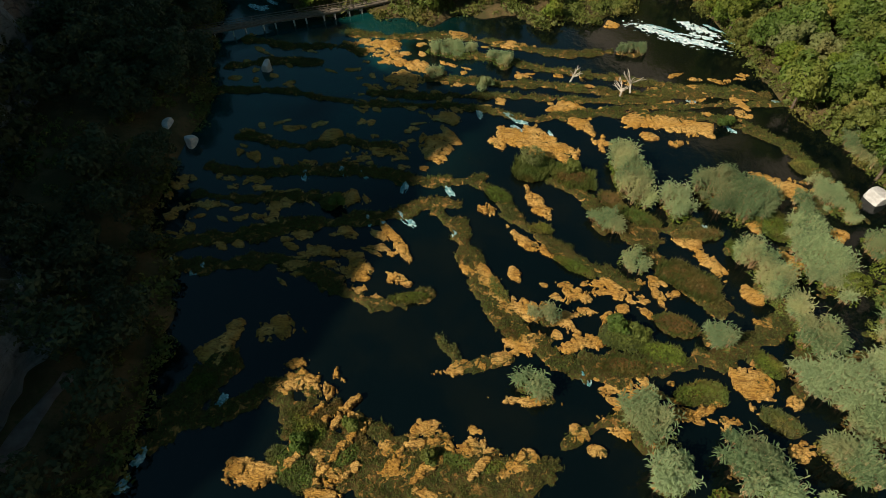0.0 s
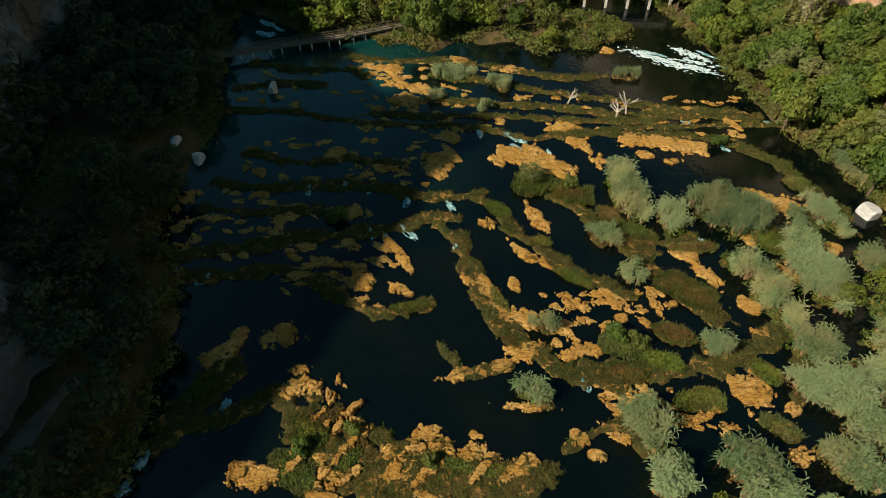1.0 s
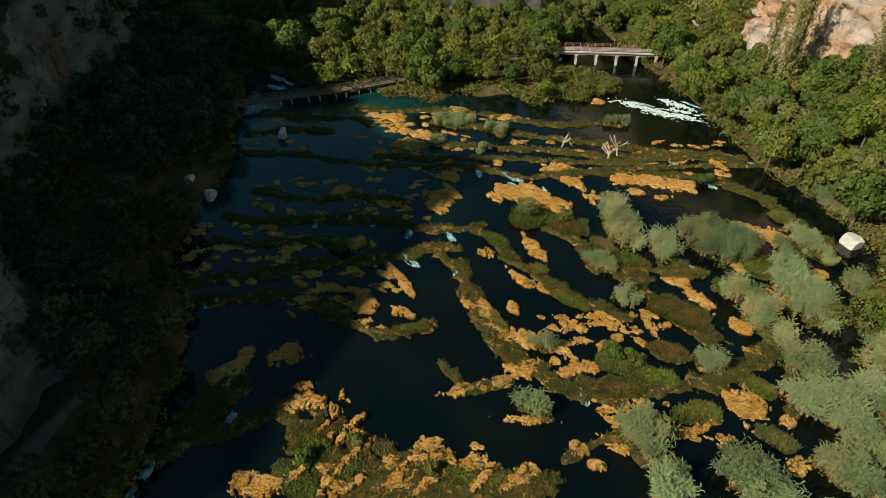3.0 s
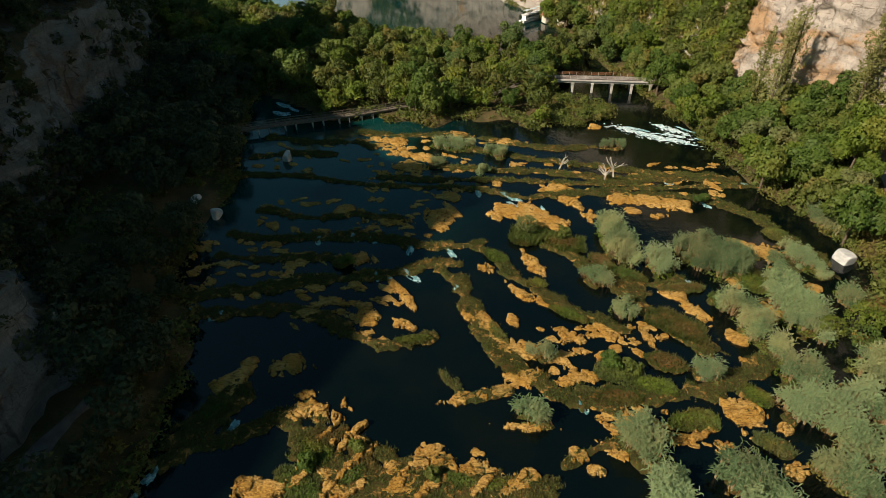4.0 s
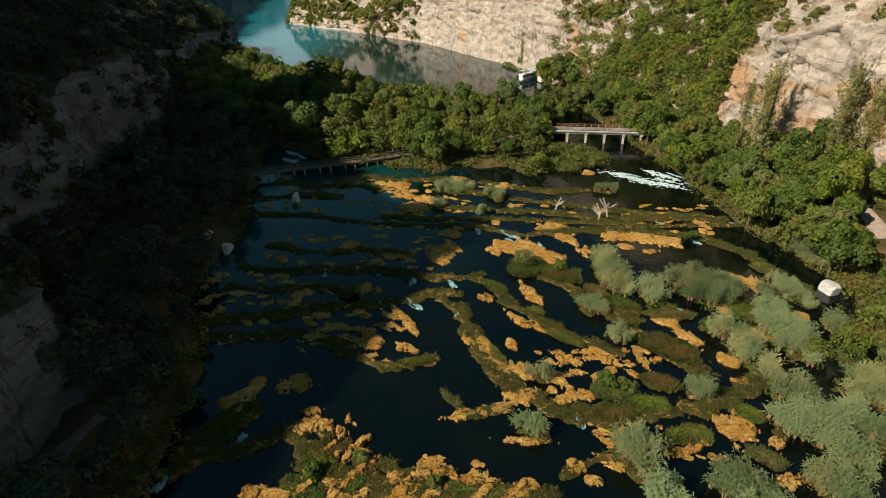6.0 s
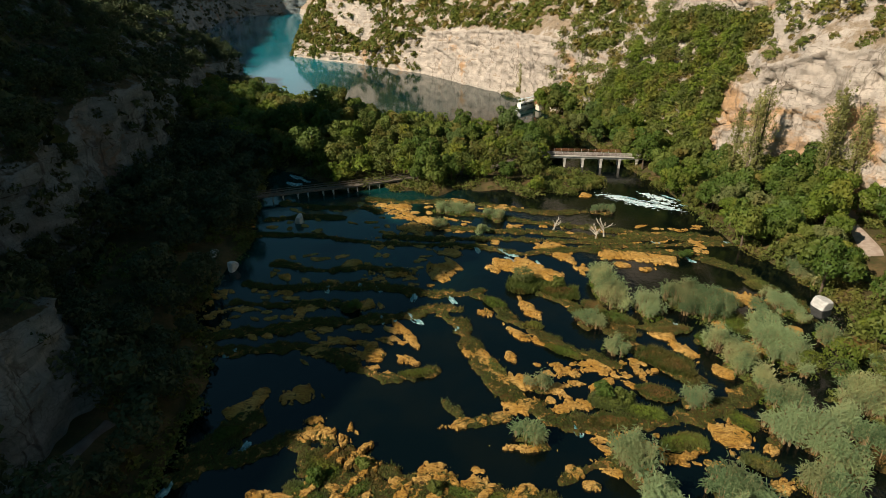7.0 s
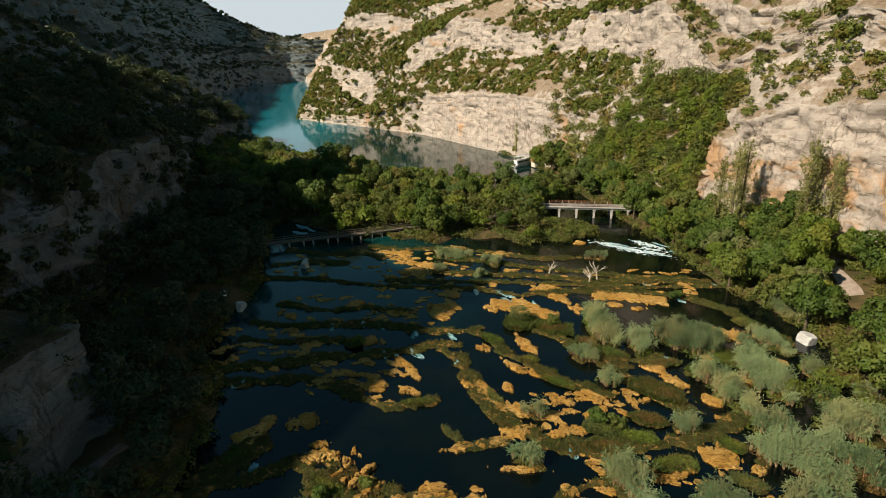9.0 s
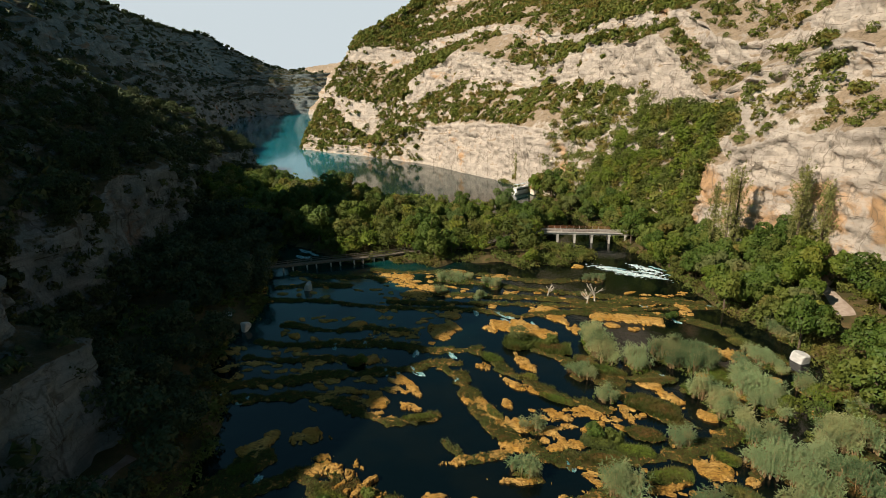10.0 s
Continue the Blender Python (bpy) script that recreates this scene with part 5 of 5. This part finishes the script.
# ---- white water ----
def cascade(x, y, length, width, turn, drop=0.5):
    """A tongue of white water that runs down over a reef."""
    seed = int(abs(x * 37 + y * 5)) % 971
    if length < 8:
        length, width = length * 1.1, width * 1.15
    step = 0.12 if length < 8 else 0.17
    u, v = np.meshgrid(np.arange(0, length, step), np.arange(-width / 2, width / 2, step), indexing="ij")
    a = radians(turn)
    px, py = x + u * math.cos(a) - v * math.sin(a), y + u * math.sin(a) + v * math.cos(a)
    q = xyz(u, v)
    n = fbm(q * (np.array([0.75, 1.9, 1]) if length > 8 else np.array([0.5, 3.2, 1])), 5, seed, 0.72).reshape(u.shape)
    f = 0.75 - np.abs(2 * v / width) - 0.8 * (np.abs(2 * u / length - 1)) ** 3 + (1.15 if length > 8 else 0.7) * n
    z = level(py) + 0.02 + drop * smooth(length * 0.5, 0, u) + 0.16 * fbm(q * 2.5, 3, seed + 2).reshape(u.shape) * smooth(0, 0.5, f) + 0.1 * smooth(0, 0.6, f) - 0.1 * smooth(0.1, -0.2, f)
    faces = grid_faces(*u.shape)
    faces = faces[(f.ravel()[faces] > 0.0).all(1)]
    if len(faces) < 3:
        return
    v2, f2 = used_only(xyz(px, py, z), faces)
    tagged(new("white_water", make_mesh("white_water", v2, f2, FOAM if length > 8 else THIN_FOAM, True)), "small foaming cascade over a tufa reef", "rapids", "cascades over the reefs")


cascade(-21.6, 103.0, 2.4, 1.3, -77, 0.5)
cascade(-15.7, 104.1, 2.4, 2.1, -57, 0.5)
cascade(-12.2, 103.7, 2.4, 1.3, -63, 0.5)
cascade(-4.7, 100.9, 2.4, 1.4, -99, 0.5)
cascade(-5.2, 94.1, 4.0, 1.5, -44, 0.5)
cascade(-9.8, 93.1, 2.4, 1.3, -62, 0.5)
cascade(3.4, 90.4, 3.0, 1.4, -56, 0.5)
cascade(-36.6, 83.0, 2.4, 1.3, -43, 0.5)
cascade(-30.9, 82.3, 2.4, 1.6, -133, 0.5)
cascade(-21.4, 62.9, 2.4, 1.3, -107, 0.5)
cascade(-28.1, 56.1, 2.4, 1.6, -111, 0.5)
cascade(-28.6, 53.1, 2.4, 1.7, -118, 0.5)
cascade(39.7, 93.5, 2.4, 1.4, -33, 0.5)
cascade(10.8, 120.3, 5.2, 1.7, -31, 0.5)
cascade(6.3, 121.1, 2.4, 1.3, -74, 0.5)
cascade(11.9, 116.5, 4.3, 1.6, -25, 0.5)
cascade(18.5, 115.9, 3.5, 1.6, -66, 0.5)
cascade(44.0, 125.6, 2.8, 1.5, 15, 0.5)
cascade(59.6, 126.4, 4.5, 1.6, -1, 0.5)
cascade(49.4, 118.5, 2.4, 1.4, -41, 0.5)
cascade(19.8, 68.3, 2.4, 1.3, -69, 0.5)
cascade(1.7, 100.3, 2.4, 1.3, -55, 0.5)
cascade(-7.5, 91.9, 2.4, 1.3, -40, 0.5)
cascade(37.3, 156.9, 24.5, 5.6, -31, 0.3)
cascade(48.6, 157.9, 12.8, 3.7, -37, 0.3)
cascade(41.5, 156.5, 7.0, 1.6, -28, 0.25)
cascade(50.5, 153.0, 7.5, 1.8, -33, 0.25)
cascade(54.5, 156.5, 6.0, 1.5, -40, 0.25)
cascade(57.0, 149.5, 6.0, 1.2, -25, 0.2)
cascade(-49.5, 167, 5, 2.6, -20, 0.6)
cascade(-48.5, 161, 5, 3, -10, 0.5)
cascade(-45, 164.5, 4, 1.6, -35, 0.4)
cascade(-46, 172, 4, 1.5, -60, 0.4)


# ---- bridges, boats, rocks ----
def boulder(x, y, size, squash, seed, label, sink=0.2, boxy=False):
    bm = bmesh.new()
    bmesh.ops.create_icosphere(bm, subdivisions=4, radius=1.0)
    pts = np.array([v.co for v in bm.verts])
    rng = np.random.default_rng(seed)
    r = np.full(len(pts), 1.0)
    for k in range(9):
        w = rng.normal(0, 1, 3) * np.array([1, 1, 0.45])
        w /= np.linalg.norm(w)
        d = pts @ w
        r = np.minimum(r, np.where(d > 0.2, rng.uniform(0.42, 0.66) / np.maximum(d, 0.2), 9))
    if boxy:
        r = 0.74 / np.maximum(np.abs(pts).max(1), 0.5 * (np.abs(pts).sum(1) - 0.35))
    r = r + 0.04 * fbm(pts * 2.5, 4, seed)
    for v, k in zip(bm.verts, r):
        v.co = v.co * float(k)
    me = from_bm("boulder", bm, WHITE_ROCK)
    ob = new("boulder", me)
    ob.matrix_world = pose(x, y, float(level(y)) + size * squash * 0.5 - sink, 6, -5, seed * 37 % 360) @ Matrix.Diagonal((size, size * 0.85, size * squash, 1))
    tagged(ob, label, "boulder")


boulder(67.6, 100.8, 1.75, 0.85, 3, "pale angular boulder standing in the river", 0.2, True)
boulder(-42.5, 108.6, 1.8, 0.8, 5, "pale boulder in the shaded water")
boulder(-47.6, 112.6, 1.9, 0.95, 8, "tall pale boulder at the shaded bank")
boulder(-36.2, 133.4, 1.9, 0.85, 12, "pointed pale boulder in the shaded river")


def dead_tree(x, y, h, seed):
    rng = np.random.default_rng(seed)
    bm = bmesh.new()
    limb_bm(bm, (0, 0, -0.4), (0.3, 0, h * 0.45), 0.2, 0.13, 6, 0.1)
    for k in range(6):
        a = rng.uniform(0, 6.28)
        z0 = h * rng.uniform(0.25, 0.45)
        e = (0.3 + math.cos(a) * h * 0.4, math.sin(a) * h * 0.4, h * rng.uniform(0.6, 1.0))
        limb_bm(bm, (0.25, 0, z0), e, 0.11, 0.04, 5, 0.2)
        limb_bm(bm, ((0.25 + e[0]) / 2, e[1] / 2, (z0 + e[2]) / 2), (e[0] * 1.2 + rng.uniform(-0.5, 0.5), e[1] * 1.2, e[2] * 0.95), 0.06, 0.02, 4, 0.1)
    ob = new("dead_tree", from_bm("dead_tree", bm, DEADWOOD, True))
    ob.matrix_world = pose(x, y, float(level(y)) + 0.2, 0, 8, rng.uniform(0, 360))
    tagged(ob, "bleached leafless tree standing on a reef", "dead tree")


dead_tree(34.7, 127.9, 5.2, 2)
dead_tree(32.6, 127.2, 4.2, 6)
dead_tree(23.8, 131.9, 3.0, 9)


def foot_bridge(points):
    """A timber walkway on trestles with railings on both sides."""
    thing = new("footbridge")
    thing.location = points[0]
    tagged(thing, "weathered timber footbridge on posts with plank railings", "footbridge")
    o = Vector(points[0])
    for (ax, ay, az), (bx, by, bz) in zip(points, points[1:]):
        ln, tn = math.hypot(bx - ax, by - ay), math.atan2(by - ay, bx - ax)
        mx, my, mz = (ax + bx) / 2 - o.x, (ay + by) / 2 - o.y, (az + bz) / 2 - o.z
        rise = -math.atan2(bz - az, ln)
        bm = bmesh.new()
        box_bm(bm, (ln + 0.3, 2.0, 0.14), (mx, my, mz), tn, rise, 0.02)
        for s in (-0.85, 0.85):
            box_bm(bm, (ln + 0.2, 0.16, 0.3), (mx - s * math.sin(tn), my + s * math.cos(tn), mz - 0.21), tn, rise)
        part("deck", from_bm("deck", bm, TIMBER), thing)
        k = max(2, int(ln / 2.4))
        for s in (-0.98, 0.98):
            bm = bmesh.new()
            for hz in (0.55, 1.05):
                box_bm(bm, (ln + 0.1, 0.06, 0.14), (mx - s * math.sin(tn), my + s * math.cos(tn), mz + hz), tn, rise)
            rail = part("railing", from_bm("railing", bm, TIMBER), thing)
            s *= 0.96
            for i in range(k + 1):
                f = i / k - 0.5
                bm = bmesh.new()
                box_bm(bm, (0.1, 0.1, 1.1), (mx + f * ln * math.cos(tn) - s * math.sin(tn), my + f * ln * math.sin(tn) + s * math.cos(tn), mz + f * (bz - az) + 0.6), tn)
                part("post", from_bm("post", bm, TIMBER), rail)
        for f in (-0.3, 0.3):
            for s in (-0.75, 0.75):
                bm = bmesh.new()
                limb_bm(bm, (mx + f * ln * math.cos(tn) - s * math.sin(tn), my + f * ln * math.sin(tn) + s * math.cos(tn), mz - 4.2), (mx + f * ln * math.cos(tn) - s * math.sin(tn), my + f * ln * math.sin(tn) + s * math.cos(tn), mz + f * (bz - az) - 0.1), 0.16, 0.16, 8)
                part("bridge_post", from_bm("bridge_post", bm, CONCRETE), thing)


foot_bridge([(-67, 141.4, 3.3), (-59.5, 143.3, 3.3), (-52.2, 145.2, 3.3), (-46.3, 148.0, 3.3), (-40.5, 150.9, 3.3), (-34.2, 153.5, 3.3), (-28, 156, 3.3), (-23, 158.4, 3.3), (-15.1, 162.8, 3.3), (-10.3, 165.3, 3.3), (-1.2, 168.1, 3.3), (9, 172.3, 3.6), (16.5, 176.3, 5.2), (23, 180.6, 5.9)])


def road_bridge():
    thing = new("road_bridge")
    a, b = Vector((23, 181.8)), Vector((56, 180.2))
    ln, tn = (b - a).length, math.atan2(b.y - a.y, b.x - a.x)
    thing.matrix_world = pose((a.x + b.x) / 2, (a.y + b.y) / 2, 6.0, 0, 0, math.degrees(tn))
    tagged(thing, "low concrete road bridge on square piers with railings", "bridge")
    bm = bmesh.new()
    box_bm(bm, (ln, 4.4, 0.35), (0, 0, -0.18), 0, 0, 0.03)
    part("slab", from_bm("slab", bm, CONCRETE), thing)
    bm = bmesh.new()
    box_bm(bm, (ln, 3.7, 0.06), (0, 0, 0.034))
    part("road_surface", from_bm("road_surface", bm, ROADTOP), thing)
    for s in (-1.6, 1.6):
        bm = bmesh.new()
        box_bm(bm, (ln, 0.35, 0.6), (0, s, -0.66), 0, 0, 0.02)
        part("girder", from_bm("girder", bm, CONCRETE), thing)
    for x in (-12.5, -7.2, -1.8, 3.6, 9.0, 14):
        bm = bmesh.new()
        box_bm(bm, (0.8, 4.0, 0.4), (x, 0, -1.15), 0, 0, 0.03)
        part("pier_cap", from_bm("pier_cap", bm, CONCRETE), thing)
        for s in (-1.55, 1.55):
            bm = bmesh.new()
            box_bm(bm, (0.6, 0.6, 4.4), (x, s, -3.55), 0, 0, 0.04)
            part("pier", from_bm("pier", bm, CONCRETE), thing)
    for s in (-2.05, 2.05):
        bm = bmesh.new()
        for hz in (0.4, 0.7, 1.0):
            box_bm(bm, (ln, 0.06, 0.07), (0, s, hz))
        rail = part("railing", from_bm("railing", bm, RUST if s > 0 else CONCRETE), thing)
        for k in range(17):
            bm = bmesh.new()
            box_bm(bm, (0.08, 0.08, 1.02), (-ln / 2 + 0.3 + k * (ln - 0.6) / 16, s, 0.5))
            part("post", from_bm("post", bm, CONCRETE), rail)


road_bridge()


def river_boat(x, y, turn, ln):
    """A white excursion boat with cabin, windows and awning."""
    thing = new("excursion_boat")
    thing.matrix_world = pose(x, y, 3.5, 0, 0, turn)
    tagged(thing, "white excursion boat moored at the landing", "boat", "moored excursion boats")
    bm = bmesh.new()
    rings = []
    for k in range(9):
        f = k / 8
        w = ln * 0.15 * (1 - max(0, (f - 0.6) / 0.4) ** 2 * 0.95)
        sheer = 1.0 + 0.5 * max(0, f - 0.6) * 2
        xx = (f - 0.5) * ln
        rings.append([bm.verts.new(p) for p in ((xx, -w * 0.7, -0.3), (xx, -w, sheer), (xx, w, sheer), (xx, w * 0.7, -0.3))])
    for p, q in zip(rings, rings[1:]):
        for i in range(4):
            bm.faces.new((p[i], q[i], q[(i + 1) % 4], p[(i + 1) % 4]))
    bm.faces.new(rings[0])
    bm.faces.new(rings[-1][::-1])
    part("hull", from_bm("hull", bm, BOAT_WHITE), thing)
    bm = bmesh.new()
    box_bm(bm, (ln * 0.55, ln * 0.22, 1.9), (-ln * 0.06, 0, 1.95), 0, 0, 0.12)
    cabin = part("cabin", from_bm("cabin", bm, BOAT_WHITE), thing)
    for s in (-1, 1):
        for k in range(5):
            bm = bmesh.new()
            box_bm(bm, (ln * 0.08, 0.05, 0.8), (-ln * 0.27 + k * ln * 0.105, s * (ln * 0.11 + 0.015), 2.2), 0, 0, 0.02)
            part("window", from_bm("window", bm, BOAT_GLASS), cabin, "dark glass")
    bm = bmesh.new()
    box_bm(bm, (ln * 0.62, ln * 0.25, 0.12), (-ln * 0.06, 0, 2.98), 0, 0, 0.04)
    part("roof", from_bm("roof", bm, BOAT_WHITE), thing)
    bm = bmesh.new()
    box_bm(bm, (ln * 0.34, ln * 0.2, 0.07), (-ln * 0.12, 0, 4.5), 0, 0, 0.03)
    awning = part("awning", from_bm("awning", bm, AWNING), thing, "pale blue cloth awning")
    for sx in (-0.28, 0.04):
        for s in (-1, 1):
            bm = bmesh.new()
            limb_bm(bm, (sx * ln, s * ln * 0.095, 3.0), (sx * ln, s * ln * 0.095, 4.5), 0.05, 0.05, 6)
            part("pole", from_bm("pole", bm, BOAT_WHITE), awning)


river_boat(24.5, 262.5, 52, 9)
river_boat(27.5, 266, 50, 8.5)
river_boat(30, 270, 48, 8)


def landing_hut(x, y, turn, sx, sy):
    thing = new("landing_hut")
    thing.matrix_world = pose(x, y, 4.0, 0, 0, turn)
    tagged(thing, "small plastered landing hut with a clay tile roof", "hut")
    bm = bmesh.new()
    box_bm(bm, (sx, sy, 2.8), (0, 0, 1.2), 0, 0, 0.03)
    part("wall", from_bm("wall", bm, PLASTER), thing)
    bm = bmesh.new()
    e = 0.5
    pts = [bm.verts.new(p) for p in ((-sx / 2 - e, -sy / 2 - e, 2.55), (sx / 2 + e, -sy / 2 - e, 2.55), (sx / 2 + e, sy / 2 + e, 2.55), (-sx / 2 - e, sy / 2 + e, 2.55), (-sx / 2 - e, 0, 3.9), (sx / 2 + e, 0, 3.9))]
    for f in ((0, 1, 5, 4), (2, 3, 4, 5), (0, 4, 3), (1, 2, 5), (3, 2, 1, 0)):
        bm.faces.new([pts[i] for i in f])
    part("roof", from_bm("roof", bm, ROOFTILE), thing)
    bm = bmesh.new()
    box_bm(bm, (0.9, 0.08, 2.0), (0, -sy / 2 - 0.02, 0.85), 0, 0, 0.02)
    part("door", from_bm("door", bm, TIMBER), thing)


landing_hut(33, 260, 20, 5.5, 3.6)
landing_hut(38, 255, 10, 5, 3.6)


def gravel_track(line, wide, label, top=GRAVEL):
    """A pale gravel track on the bank."""
    line = np.array(line, float)
    f = np.linspace(0, len(line) - 1, 40)
    c = np.stack([np.interp(f, np.arange(len(line)), line[:, k]) for k in (0, 1)], 1)
    t = np.gradient(c, axis=0)
    t /= np.linalg.norm(t, axis=1)[:, None]
    off = np.linspace(-1, 1, 9)
    w = wide + 0.25 * np.sin(f * 2.1)
    px = c[:, None, 0] - t[:, None, 1] * off * w[:, None]
    py = c[:, None, 1] + t[:, None, 0] * off * w[:, None]
    z = ground_z(px, py) + 0.12 - 0.12 * off[None] ** 4
    tagged(new("track", make_mesh("track", xyz(px, py, z), grid_faces(*px.shape), top, True)), label, "track", kind="structure")


gravel_track([(83.6, 114.5), (84.4, 118), (85.5, 124), (86, 129), (90, 134), (97, 140)], 1.5, "pale gravel track between the trees")
gravel_track([(-41.2, 51), (-40.8, 56), (-40.2, 60), (-39.5, 63)], 0.9, "grey gravel track at the foot of the shaded cliff", ROADTOP)


def shrub(x, y, size, leaf, label, seed):
    """A rounded shrub with a few stems."""
    rng = np.random.default_rng(seed)
    lobes = [(rng.uniform(-0.55, 0.55) * size, rng.uniform(-0.55, 0.55) * size, rng.uniform(0.35, 1.0) * size, rng.uniform(0.3, 0.5) * size) for _ in range(9)]
    v, f = crown_cloud(rng, lobes, 1500, 0.2)
    thing = new("shrub")
    thing.location = (x, y, float(level(y)) + 0.25)
    tagged(thing, label, "shrub", "shrubs on the islets")
    bm = bmesh.new()
    for lx, ly, lz, lr in lobes[:5]:
        limb_bm(bm, (lx * 0.2, ly * 0.2, -0.3), (lx * 0.8, ly * 0.8, lz), 0.06, 0.02, 5, 0.05)
    part("stem", from_bm("stem", bm, BARK, True), thing)
    part("crown", make_mesh("crown", v, f, leaf), thing)


shrub(15.2, 106.2, 2.6, LEAF_OLIVE, "yellow-olive shrub on an ochre tufa islet", 1)
shrub(7.6, 128.2, 1.9, REED, "round grey-green shrub on a reef", 2)
shrub(56.5, 82.5, 2.4, LEAF_BRIGHT, "bright green shrub beside tall reeds", 3)
shrub(21.6, 104.6, 1.7, LEAF_OLIVE, "olive shrub on a mossy islet", 4)
shrub(24.8, 74.2, 1.6, LEAF, "dark green shrub on a mossy islet", 5)
shrub(27.5, 73.4, 1.4, LEAF_OLIVE, "olive brown shrub on a mossy islet", 6)
shrub(49.5, 118.3, 1.5, LEAF, "dark green shrub on a tufa reef", 7)
shrub(-14.6, 95.4, 1.5, LEAF, "dark shrub on a shaded reef", 8)
shrub(59.5, 79, 2.6, LEAF, "broad green shrub at the river's edge", 9)
shrub(62, 84, 3.0, LEAF_BRIGHT, "broad light green shrub at the river's edge", 10)
shrub(-6.5, 59.6, 1.1, LEAF, "low green shrub on the tufa dam", 11)
shrub(-11.5, 57.0, 1.2, LEAF, "low green shrub on the tufa dam", 12)
shrub(2.5, 56.4, 1.0, LEAF_OLIVE, "low olive shrub on the tufa dam", 13)


def poplars():
    shapes = [poplar_tree(71, 30, 4.8), poplar_tree(72, 27, 3.9)]
    first = [None, None]
    for k, (x, y, s, z) in enumerate([(83, 137, 1.0, 4), (87.5, 134.5, 0.95, 5), (85, 140, 0.9, 5), (71.7, 149, 1.0, 4), (74.5, 151, 0.9, 5), (69.5, 152, 0.85, 4), (37.5, 280, 1.15, 4), (24.5, 284, 0.7, 4)]):
        m = pose(x, y, z, 0, 0, k * 77) @ Matrix.Diagonal((s, s, s, 1))
        i = k % 2
        if first[i] is None:
            first[i] = plant("poplar", shapes[i], "tall slender poplar with thin silvery foliage", "tree", "poplars below the cliffs")
            first[i].matrix_basis = m
        else:
            copy_thing(first[i], Matrix()).matrix_basis = m


poplars()
